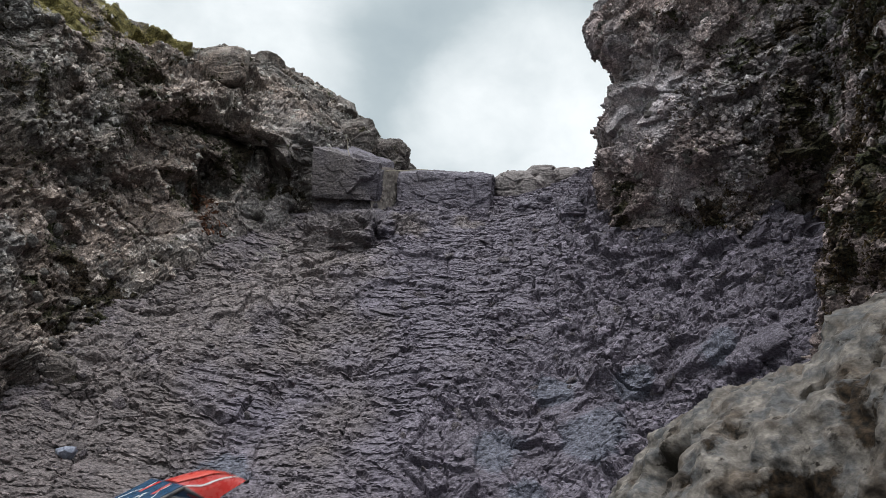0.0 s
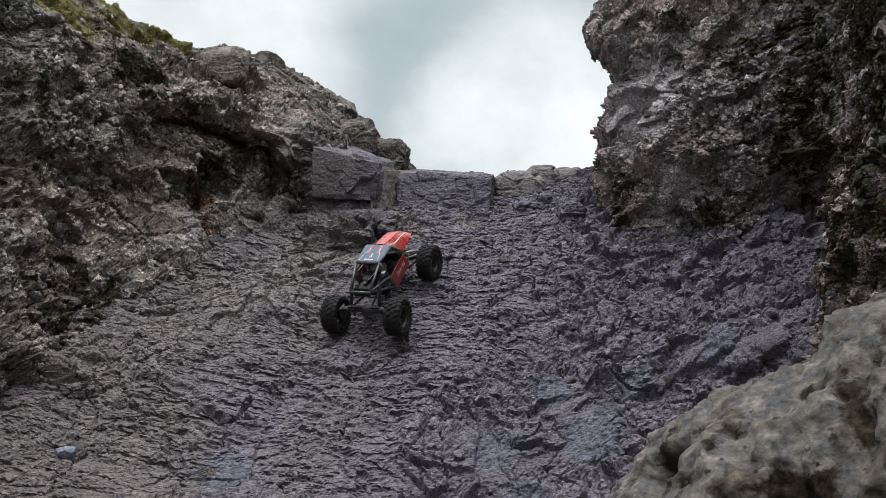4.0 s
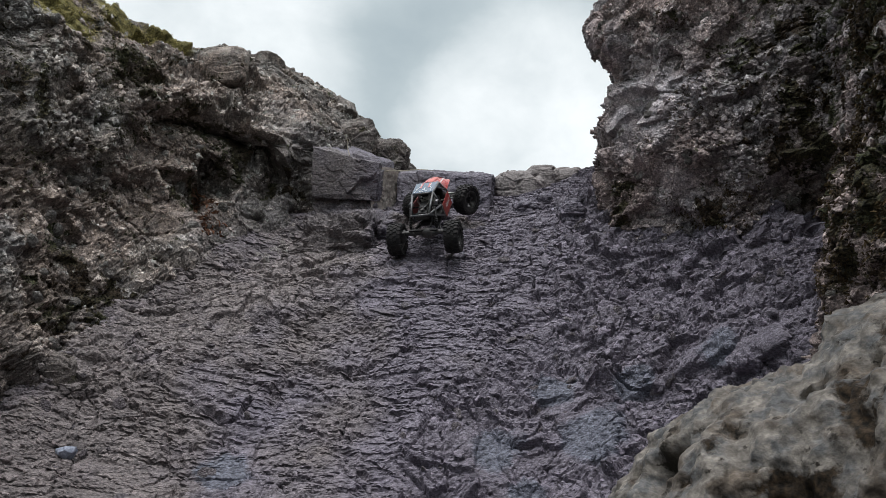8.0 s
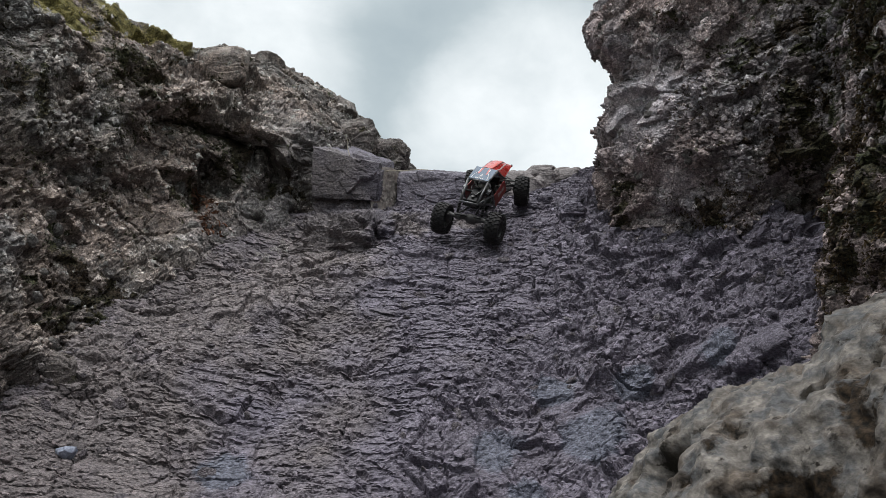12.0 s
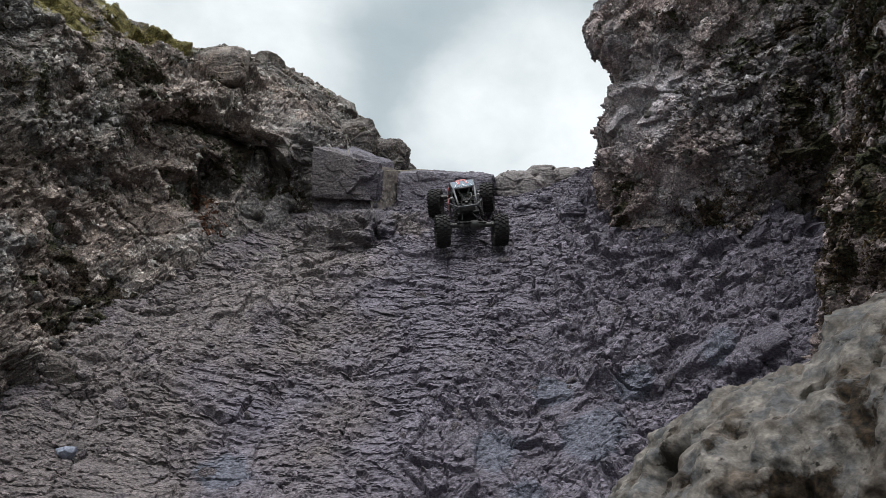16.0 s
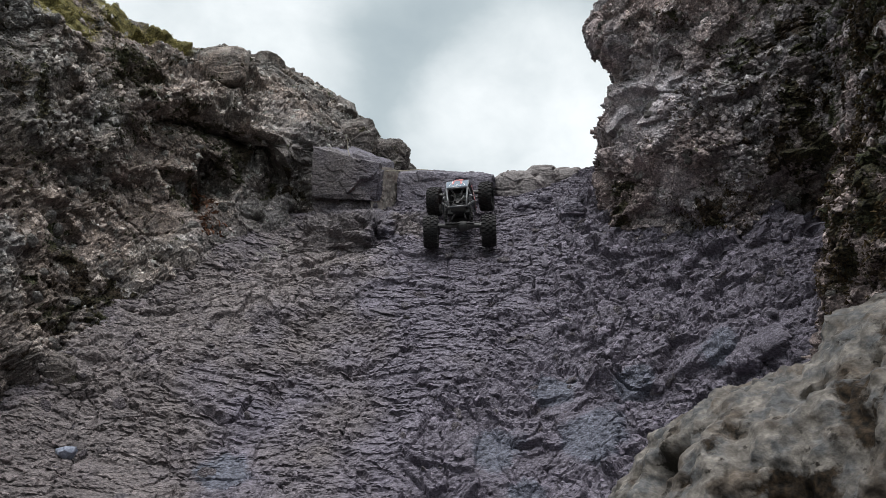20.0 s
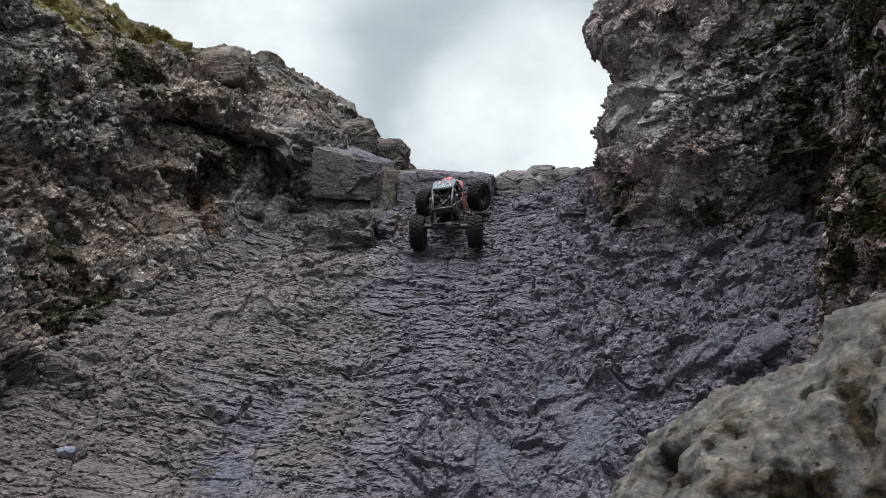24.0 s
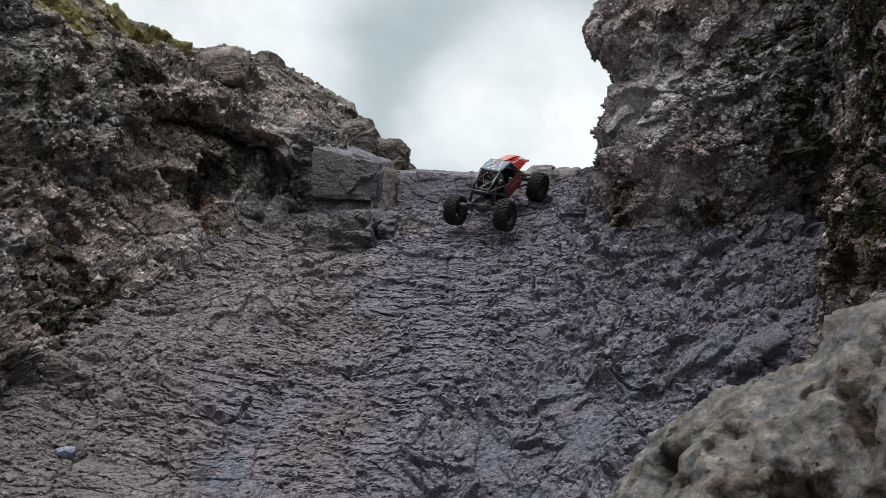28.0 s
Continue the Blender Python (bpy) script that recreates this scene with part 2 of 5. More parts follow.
def slope_rock(name="flaky_basalt", tone=1.0, loose=False, hue=(1.0, 1.0, 1.0)):
    """Flaky purple-grey basalt with a brown weathered skin."""
    m = Mat(name, 0.8, spec=0.3)
    big = m.noise(2.2, 4, 0.6)
    mid = m.noise(11, 4, 0.6, stretch=(0.6, 1, 1.3), distort=0.4)
    fine = m.noise(120, 2, 0.5, stretch=(0.6, 1, 1.2))
    base = m.ramp(mid, (0.30, (0.175, 0.155, 0.174)), (0.50, (0.205, 0.183, 0.207)), (0.68, (0.238, 0.214, 0.241)))
    brown = m.ramp(mid, (0.30, (0.174, 0.149, 0.136)), (0.70, (0.250, 0.215, 0.198)))
    # the weathered brown skin is thicker on the west side of the gully, bare blue-grey rock on the east
    east = m.t.nodes.new("ShaderNodeSeparateXYZ")
    m.link(m.co, east.inputs[0])
    side = m.calc("ADD", m.calc("MULTIPLY", big, 1.6), m.calc("MULTIPLY", east.outputs["X"], -0.42))
    col = m.mix(m.span(side, 0.84, 1.16), base, brown)
    soil_and_shade = m.spots(SOIL, m.calc("MULTIPLY", m.calc("SUBTRACT", m.noise(8, 5, 0.65, turn=(0.1, 0.6, 0.2)), 0.5), 2.0))
    col = m.mix(m.calc("MULTIPLY", m.span(soil_and_shade, 0.05, 0.55), 0.85), col, m.ramp(mid, (0.30, (0.198, 0.168, 0.150)), (0.70, (0.315, 0.274, 0.248))))
    # smooth blue-grey plates where the skin has flaked off
    bare = m.spots(SLATE, m.calc("MULTIPLY", m.calc("SUBTRACT", m.noise(9, 4, 0.6, turn=(0.4, 0.2, 0.9)), 0.5), 2.2))
    col = m.mix(m.calc("MULTIPLY", m.span(bare, 0.10, 0.35), 0.85), col, (0.165, 0.176, 0.205))
    col = m.mix(0.7, col, tones(m, m.voronoi(58, stretch=(0.5, 1.1, 1.1)), 0.88, 1.10), "MULTIPLY")
    col = m.mix(0.8, col, tones(m, m.voronoi(150, stretch=(0.65, 1.1, 1.1), wobble=0.006), 0.80, 1.20), "MULTIPLY")
    col = m.mix(1.0, col, (0.540, 0.552, 0.590), "MULTIPLY")
    col = m.mix(1.0, col, tuple(tone * v for v in hue), "MULTIPLY")
    if loose:
        luck = m.position().outputs["Random Per Island"]
        col = m.mix(1.0, col, m.ramp(luck, (0.0, (0.60, 0.59, 0.60)), (0.5, (0.95, 0.95, 0.95)), (1.0, (1.45, 1.43, 1.44))), "MULTIPLY")
    grain = m.noise(210, 3, 0.7, stretch=(0.55, 1, 1.2))
    col = m.mix(0.9, col, m.ramp(grain, (0.32, (0.30, 0.29, 0.30)), (0.50, (0.98, 0.98, 0.98)), (0.66, (1.75, 1.72, 1.74))), "MULTIPLY")
    m.colour(col)
    m.roughness(m.calc("ADD", m.calc("MULTIPLY", fine, 0.35), 0.48))
    flaky = m.noise(150, 3, 0.6, stretch=(0.4, 1, 1.4), distort=0.6)
    m.bump(m.calc("ADD", flaky, m.calc("MULTIPLY", m.noise(420, 2, 0.6), 0.35)), 0.9, 0.0042)
    return m.m


def wall_rock(name, hue, moss_at, rock_at, lichen_share, basalt=0.0, loose=False, soil_and_shade=1.0, turf=()):
    """Weathered breccia: fragments of many greys, with dark mossy crusts and pale lichen."""
    m = Mat(name, 0.9, spec=0.25)
    big = m.noise(2.6, 4, 0.6)
    mid = m.noise(14, 4, 0.6, distort=0.5)
    base = m.ramp(mid, (0.28, (0.150, 0.142, 0.138)), (0.50, (0.215, 0.204, 0.198)), (0.72, (0.280, 0.268, 0.260)))
    brown = m.ramp(mid, (0.30, (0.155, 0.125, 0.112)), (0.70, (0.280, 0.236, 0.214)))
    place = m.t.nodes.new("ShaderNodeSeparateXYZ")
    m.link(m.co, place.inputs[0])
    above = m.calc("SUBTRACT", place.outputs["Z"], 1.05)          # lichen thrives on the high, bright rock; soil washes brown over the foot
    col = m.mix(m.span(m.calc("SUBTRACT", big, m.calc("MULTIPLY", above, 0.10)), 0.36, 0.52), base, brown)
    col = m.mix(1.0, col, hue, "MULTIPLY")
    col = m.mix(0.8, col, tones(m, m.voronoi(24, wobble=0.02), 0.66, 1.30), "MULTIPLY")
    col = m.mix(0.8, col, tones(m, m.voronoi(75, wobble=0.010), 0.72, 1.26), "MULTIPLY")
    col = m.mix(0.8, col, tones(m, m.voronoi(190, wobble=0.006), 0.74, 1.26), "MULTIPLY")
    if basalt:                                      # the dark lava of the slope runs up into this end of the cliff
        end = m.calc("ADD", m.calc("SUBTRACT", place.outputs["X"], m.calc("MULTIPLY", above, 0.55)), m.calc("MULTIPLY", m.noise(4, 4, 0.6), 0.5))
        col = m.mix(m.calc("MULTIPLY", m.span(end, -0.66, -0.50), basalt), col, m.ramp(mid, (0.3, (0.100, 0.092, 0.094)), (0.7, (0.190, 0.176, 0.176))))
    if loose:                                       # every fragment has a tone of its own
        luck = m.position().outputs["Random Per Island"]
        col = m.mix(1.0, col, m.ramp(luck, (0.0, (0.58, 0.56, 0.56)), (0.45, (0.98, 0.97, 0.96)), (0.9, (1.18, 1.17, 1.15)), (1.0, (1.50, 1.49, 1.46))), "MULTIPLY")
    grit = tones(m, m.voronoi(230, wobble=0.004), 0.3, 1.7)
    lich = m.calc("ADD", m.noise(30, 4, 0.6, turn=(0.9, 0.1, 0.5)), m.calc("MULTIPLY", above, 0.05))
    col = m.mix(m.calc("MULTIPLY", m.span(lich, 0.635 - lichen_share, 0.70 - lichen_share), 0.8), col, m.mix(0.6, (0.31, 0.315, 0.295), grit, "MULTIPLY"))
    # moss: thick in its own places, thin and broken elsewhere, never on the clean faces
    wob = m.calc("MULTIPLY", m.calc("SUBTRACT", m.noise(6, 4, 0.6), 0.5), 1.6)
    thick = m.span(m.spots(moss_at, wob), 0.0, 0.9)
    clean = m.span(m.spots(rock_at, wob), 0.0, 0.6)
    if soil_and_shade < 1.0:                                  # earthy matrix with the shade between the fragments painted in, bare rock on the clean faces
        col = m.mix(clean, m.mix(1.0, col, (soil_and_shade, soil_and_shade * 0.96, soil_and_shade * 0.92), "MULTIPLY"), col)
    crust = m.noise(17, 6, 0.68, turn=(0.3, 0.8, 0.1))
    crust = m.calc("ADD", crust, m.calc("SUBTRACT", m.calc("MULTIPLY", thick, 0.15), m.calc("MULTIPLY", clean, 0.10)))
    mossy = m.mix(1.0, m.mix(m.span(m.noise(7, 3, 0.5), 0.4, 0.6), (0.030, 0.021, 0.013), (0.032, 0.034, 0.016)), grit, "MULTIPLY")
    col = m.mix(m.span(crust, 0.585, 0.625), col, mossy)
    if turf:                                        # a mat of olive moss over the rim
        mat = m.mix(m.span(m.noise(40, 4, 0.65), 0.38, 0.62), (0.062, 0.055, 0.020), (0.200, 0.172, 0.066))
        col = m.mix(m.span(m.spots(turf, m.calc("MULTIPLY", wob, 0.8)), 0.15, 0.45), col, mat)
    grain = m.noise(210, 3, 0.7)
    col = m.mix(0.9, col, m.ramp(grain, (0.32, (0.28, 0.27, 0.26)), (0.50, (0.98, 0.98, 0.98)), (0.66, (1.8, 1.79, 1.76))), "MULTIPLY")
    m.colour(col)
    rough = m.calc("ADD", m.noise(110, 4, 0.65, distort=0.4), m.calc("MULTIPLY", m.noise(330, 2, 0.6), 0.4))
    m.bump(rough, 0.9, 0.0055)
    return m.m


def boulder_rock():
    """Grey stone mottled with cream lichen, blue-grey bare patches and brown moss."""
    m = Mat("lichen_boulder_rock", 0.9, spec=0.2)
    flat = (0.85, 0.85, 1.2)
    patch = m.noise(48, 5, 0.66, stretch=flat)
    mid = m.noise(85, 4, 0.6, stretch=flat)
    grain = m.noise(230, 3, 0.55)
    place = m.t.nodes.new("ShaderNodeSeparateXYZ")
    m.link(m.co, place.inputs[0])
    cream = m.ramp(mid, (0.30, (0.115, 0.108, 0.098)), (0.50, (0.190, 0.180, 0.166)), (0.68, (0.300, 0.284, 0.262)))
    bare = m.ramp(mid, (0.32, (0.062, 0.066, 0.070)), (0.66, (0.150, 0.157, 0.164)))
    col = m.mix(m.span(patch, 0.45, 0.60), cream, bare)
    tan = m.noise(30, 4, 0.6, turn=(0.2, 0.9, 0.4), stretch=flat)
    col = m.mix(m.calc("MULTIPLY", m.span(tan, 0.54, 0.64), 0.75), col, m.ramp(mid, (0.34, (0.048, 0.037, 0.027)), (0.64, (0.130, 0.104, 0.080))))
    col = m.mix(m.span(m.noise(62, 4, 0.65, turn=(0.7, 0.1, 0.3), stretch=flat), 0.40, 0.34), col, (0.034, 0.029, 0.024))
    hole = m.spots((((0.178, 0.583, 0.326), 0.026), ((0.262, 0.520, 0.383), 0.007)), m.calc("MULTIPLY", m.calc("SUBTRACT", mid, 0.5), 1.5))
    col = m.mix(m.span(hole, 0.1, 0.45), col, (0.020, 0.017, 0.012))             # shade inside the holes, put into the colour
    # brown moss, thickened on the eastern flank to paint in the crag's shade
    moss = m.calc("ADD", m.noise(17, 6, 0.65, turn=(0.5, 0.2, 0.1)), m.calc("ADD", m.calc("MULTIPLY", m.calc("SUBTRACT", place.outputs["X"], 0.22), 2.4), m.calc("MULTIPLY", m.calc("SUBTRACT", 0.375, place.outputs["Z"]), 2.8)))
    col = m.mix(m.span(moss, 0.62, 0.68), col, m.ramp(grain, (0.35, (0.009, 0.007, 0.005)), (0.65, (0.042, 0.029, 0.017))))
    col = m.mix(0.5, col, m.ramp(grain, (0.35, (0.5, 0.5, 0.5)), (0.65, (1.4, 1.4, 1.4))), "MULTIPLY")
    m.colour(m.mix(1.0, col, (0.67, 0.63, 0.605), "MULTIPLY"))
    m.bump(m.noise(110, 3, 0.55), 0.5, 0.004)
    return m.m


def ground_mat():
    m = Mat("heath_and_gravel", 0.95)
    n = m.noise(1.3, 8, 0.65)
    m.colour(m.ramp(n, (0.35, (0.05, 0.055, 0.028)), (0.5, (0.10, 0.095, 0.055)), (0.65, (0.17, 0.155, 0.13))))
    m.bump(m.noise(9, 8, 0.7), 0.8, 0.08)
    return m.m


SLOPE = slope_rock()
# slope rock made darker: shade of the upright faces is partly in the colour
BLOCK = slope_rock("darkened_basalt", 1.0, False, (0.86, 0.87, 0.885))


def plain_rock(name, lo, hi):
    """Smooth weathered rock of one tone, finely mottled."""
    m = Mat(name, 0.88, spec=0.25)
    col = m.ramp(m.noise(9, 5, 0.6), (0.3, lo), (0.7, hi))
    col = m.mix(0.6, col, tones(m, m.voronoi(160, wobble=0.006), 0.7, 1.3), "MULTIPLY")
    m.colour(col)
    m.bump(m.noise(90, 3, 0.6), 0.7, 0.004)
    return m.m


TAN = plain_rock("grey_tan_rim_rock", (0.135, 0.122, 0.120), (0.215, 0.195, 0.190))
PALE_FACE = plain_rock("pale_tan_rock_face", (0.20, 0.178, 0.160), (0.31, 0.278, 0.252))
# where moss grows thick on the cliffs, and where their faces are clean
# the western spots under the overhang also paint in its shade
MOSS_SHADE_WEST = (((-1.24, 1.95, 1.34), 0.12), ((-1.15, 2.06, 0.86), 0.10), ((-1.06, 2.06, 0.68), 0.14), ((-1.08, 2.35, 1.60), 0.15), ((-0.93, 2.42, 1.44), 0.10), ((-0.90, 2.45, 1.20), 0.10), ((-0.80, 2.55, 1.38), 0.12), ((-0.62, 2.62, 1.27), 0.08))
CLEAN_WEST = (((-0.97, 2.46, 1.58), 0.10), ((-0.82, 2.38, 1.02), 0.13), ((-0.62, 2.6, 1.55), 0.16), ((-0.74, 2.45, 0.92), 0.12), ((-1.17, 1.85, 0.86), 0.07), ((-0.60, 2.56, 1.14), 0.10), ((-0.72, 2.50, 1.15), 0.08))
MOSS_EAST = (((0.62, 2.34, 1.13), 0.10), ((0.80, 2.06, 1.00), 0.09), ((1.02, 1.85, 1.18), 0.18), ((1.04, 1.86, 0.98), 0.13), ((0.68, 1.10, 0.85), 0.44), ((0.70, 0.95, 0.6), 0.2), ((0.92, 1.60, 1.38), 0.34), ((0.76, 1.18, 1.05), 0.32), ((1.0, 1.78, 1.52), 0.18))
CLEAN_EAST = (((0.68, 2.2, 1.40), 0.22), ((0.62, 2.45, 1.75), 0.22), ((0.76, 2.16, 1.10), 0.12))
MOSSY_RIM = (((-1.28, 2.12, 1.74), 0.14), ((-1.21, 2.4, 1.85), 0.15), ((-1.12, 2.62, 1.92), 0.13))
WALL_LEFT = wall_rock("lichen_breccia", (1.20, 1.26, 1.25), MOSS_SHADE_WEST, CLEAN_WEST, 0.01, 0.8, False, 0.60, MOSSY_RIM)
WALL_RIGHT = wall_rock("mossy_breccia", (1.30, 1.34, 1.45), MOSS_EAST, CLEAN_EAST, 0.0, 0.0, False, 0.66)
LOOSE_WEST = wall_rock("loose_lichen_breccia", (1.33, 1.40, 1.38), MOSS_SHADE_WEST, CLEAN_WEST, 0.065, 0.6, True)
LOOSE_EAST = wall_rock("loose_mossy_breccia", (1.42, 1.46, 1.56), MOSS_EAST, CLEAN_EAST, 0.01, 0.0, True)
LOOSE_SLOPE = slope_rock("loose_basalt", 1.0, True)
BOULDER = boulder_rock()
GROUND = ground_mat()


# ---- the gully ----
def smooth_ramp(v, width):
    """0 below zero, rising to a slope of 1, with a soft bend."""
    return width * np.log1p(np.exp(np.clip(v / width, -30, 30)))


PROFILE_Y = (-3.0, 0.0, 0.7, 1.2, 1.45, 1.6, 1.76, 2.14, 2.33, 2.61, 2.87, 3.05, 3.4, 5.0)
PROFILE_Z = (-0.12, -0.06, -0.03, 0.00, 0.04, 0.095, 0.195, 0.610, 0.820, 1.100, 1.315, 1.37, 1.36, 1.30)


def bed_height(x, y):
    z = np.interp(y, PROFILE_Y, PROFILE_Z)
    climb = np.clip((y - 1.0) / 0.7, 0, 1)
    bank = 0.95 * smooth_ramp(x - 0.40 - 0.10 * (y - 2.0), 0.10) * np.clip((y - 0.4) / 0.9, 0, 1) * np.clip(1.35 - (y - 2.0) * 0.75, 0.15, 1.0)
    left = 0.30 * smooth_ramp(-x - 0.55, 0.12) * climb
    return z + np.minimum(bank, 0.55) + np.minimum(left, 0.32)


def along(p, line):
    """The signed distance of places from a line across the slope, in plan, and the share of the way along it."""
    best, side, way = np.full(len(p), 9.0), np.zeros(len(p)), np.zeros(len(p))
    for k, (a, b) in enumerate(zip(line[:-1], line[1:])):
        a, b = np.array(a), np.array(b)
        d = b - a
        t = np.clip(((p[:, :2] - a) @ d) / (d @ d), 0, 1)
        off = p[:, :2] - a - t[:, None] * d
        far = np.hypot(off[:, 0], off[:, 1])
        near_ = far < best
        best = np.where(near_, far, best)
        side = np.where(near_, np.sign(d[0] * off[:, 1] - d[1] * off[:, 0]), side)
        way = np.where(near_, (k + t) / (len(line) - 1), way)
    return best * side, way


# the foot of the lumpy eastern bank, a rib across the slope, and long open cracks
BANK_FOOT = ((-0.25, 1.4), (-0.15, 1.85), (-0.10, 1.96), (0.02, 2.03), (0.19, 2.08), (0.33, 2.19), (0.40, 2.40), (0.45, 2.8))
RIBS = (((-0.62, 2.14), (-0.5, 2.18), (-0.30, 2.25), (-0.13, 2.35), (0.05, 2.40)), ((-0.85, 1.92), (-0.70, 1.93), (-0.45, 1.90)), ((-0.35, 1.68), (-0.10, 1.72), (0.10, 1.70)))
CRACKS = (((-0.72, 1.69), (-0.68, 1.75), (-0.62, 1.81), (-0.58, 1.90), (-0.52, 1.98), (-0.44, 2.05)), ((-0.31, 2.36), (-0.29, 2.44), (-0.25, 2.56)),
          ((0.26, 2.20), (0.30, 2.34), (0.33, 2.55)), ((0.45, 1.95), (0.52, 1.86), (0.63, 1.83)))


def build_bed():
    xs = np.concatenate([np.arange(-1.65, -1.3, 0.02), np.arange(-1.3, 1.02, 0.0044), np.arange(1.02, 1.32, 0.02)])
    ys = np.concatenate([np.arange(-1.3, 1.3, 0.03), np.arange(1.3, 1.5, 0.006), np.arange(1.5, 2.92, 0.0026), np.arange(2.92, 3.6, 0.02)])
    gx, gy = np.meshgrid(xs, ys, indexing="ij")
    g = np.stack([gx, gy, bed_height(gx, gy)], -1)
    n = grid_normals(g)
    p = g.reshape(-1, 3)
    warp = np.stack([fbm(p * 3.1, 3, 3), fbm(p * 3.1 + 9, 3, 4), fbm(p * 3.1 + 21, 3, 5)], -1) * 0.06
    q = p + warp
    bank = -along(p + warp * 0.8, BANK_FOOT)[0]
    east = np.clip(bank / 0.06, 0, 1) * np.clip((2.9 - p[:, 1]) / 0.3, 0, 1)
    plate = np.zeros(len(p))
    for place, size in SLATE:
        plate = np.maximum(plate, np.clip(1.6 - np.linalg.norm(q - np.array(place), axis=1) / size, 0, 1))
    foot = np.zeros(len(p))
    for place, size in SOIL:
        foot = np.maximum(foot, np.clip(1.5 - np.linalg.norm(q - np.array(place), axis=1) / size, 0, 1))
    bare = (1 - 0.75 * plate) * (1 - 0.65 * foot)
    h = fbm(p * 2.4, 3, 1) * 0.022
    lips = np.zeros(len(p))
    h += (facets((q + warp * 0.5) / 0.11, 41, 0.34, 0.45, 0.30, None, 40, 0.03) * 0.040 + pebbles(q / 0.030, 43, 0.45) * 0.006 + facets(q / 0.032, 44, 0.3, 0.35, 0.4, None, 50, 0.07) * 0.008) * foot
    h += 0.020 * np.clip(bank / 0.02 + 0.5, 0, 1) * np.exp(-np.clip(bank, 0, 9) / 0.16) - 0.004
    for line in RIBS:
        d, way = along(q, line)
        h += 0.012 * np.clip(d / 0.008 + 0.5, 0, 1) * np.exp(-np.clip(d, 0, 9) / 0.07) * np.clip(np.minimum(way, 1 - way) * 6, 0, 1)
    # broken slabs, larger and bolder on the bank
    h += facets(q * np.array((0.8, 1.0, 1.0)) / 0.17, 21, 0.22, 0.34, 0.20, None, 40, 0.03) * 0.040
    h += facets((q + warp * 0.6) * np.array((0.9, 1.0, 1.0)) / 0.095, 27, 0.40, 0.50, 0.28, None, 60, 0.035) * 0.050 * east * bare
    h += facets(q / 0.040, 28, 0.38, 0.40, 0.40, None, 60, 0.06) * 0.012 * east * bare
    h += pebbles(q / 0.024, 35, 0.35) * 0.005 * east * bare
    rough = np.clip(0.6 + 1.0 * np.clip(fbm(p * 5.5, 2, 9) + 0.45, 0, 1), 0.45, 1.3) * bare
    down = (0.0, -0.26, -0.26)
    h += facets(q * np.array((0.45, 1.1, 1.1)) / 0.055, 22, 0.24, 0.35, 0.30, down, 60, 0.04) * 0.0085 * rough
    h += facets(q * np.array((0.50, 1.2, 1.2)) / 0.0140, 24, 0.34, 0.45, 0.0, down, 60) * 0.0050 * rough
    # thin layers of the lava crop out as short wavering ledges with proud, undercut lips
    for layer, depth, freq, seed, wide in ((0.055, 0.0080, 3.2, 51, 0.28), (0.030, 0.0066, 5.0, 54, 0.32), (0.0165, 0.0054, 8.0, 57, 0.34), (0.0090, 0.0034, 14.0, 63, 0.36)):
        phase = (p[:, 2] + 0.12 * p[:, 0]) / layer + fbm(p * np.array((freq * 0.6, freq, freq)), 2, seed, 0.5) * 1.3
        who, off, _, _ = cells((q + warp * 0.7) * np.array((wide, 0.62, 0.62)) / layer, seed + 2)
        phase += LUCK[who] * 1.0 + off[:, 0] * (LUCK[(who + 77) & 255] - 0.5) * 0.9
        ledge = 1 - (phase - np.floor(phase))
        ledge = depth * (ledge - 0.5) * np.clip(fbm(p * np.array((5.0, 8.0, 8.0)) + seed, 2, seed + 1) * 2.0 + 0.65, 0.10, 1) * (1 - 0.55 * east) * bare
        h += ledge
        lips += ledge
    _, _, gap, _ = cells((q + warp * 0.5) * np.array((0.42, 1.0, 1.0)) / 0.085, 29)
    h -= 0.022 * np.clip(1 - gap / 0.025, 0, 1) * np.clip(fbm(p * 6, 2, 31) * 4 - 0.7, 0, 1) * bare
    h += fbm(p * 90, 2, 7) * 0.0030
    for size, share, deep in ((0.052, 0.16, 0.020), (0.024, 0.22, 0.012)):             # pits where flakes have dropped out
        who, _, _, d = cells((q + warp) * np.array((0.55, 1.1, 1.1)) / size, 39 + int(size * 1000))
        h -= deep * np.clip(1.5 - d / 0.30, 0, 1) * (LUCK[who] < share) * rough
    for line in CRACKS:
        d, way = along(q + warp * 0.4 - np.array((0.0, 0.0, 0.0)), line)
        h -= 0.024 * np.clip(1.3 - np.abs(d) / 0.0035, 0, 1) * np.clip(fbm(p * 9, 2, 37) * 4 + 0.5, 0, 1) * np.clip(np.minimum(way, 1 - way) * 8, 0, 1)
    # the edges of the sheet run out under the ground
    rim = np.minimum(np.minimum(p[:, 0] + 1.65, 1.31 - p[:, 0]), np.minimum(p[:, 1] + 1.3, 3.59 - p[:, 1]))
    inner = np.clip((rim + np.clip(fbm(p * 2.2, 4, 33) - 0.25, -1, 0) * 0.8 * (p[:, 1] < 0.9)) / 0.25, 0, 1)
    g = g + n * (h * inner).reshape(gx.shape)[..., None] + (lips * inner).reshape(gx.shape)[..., None] * np.array((0.0, -0.30, -0.75))
    g[..., 2] -= 0.10 * (1 - inner.reshape(gx.shape)) ** 2
    return mesh_from_grid("rock_slope", g, SLOPE), g


bed, bed_grid = build_bed()
tagged(bed, "steep flaky purple-grey basalt slope at the bottom of a gully", "rock slope", kind="structure")


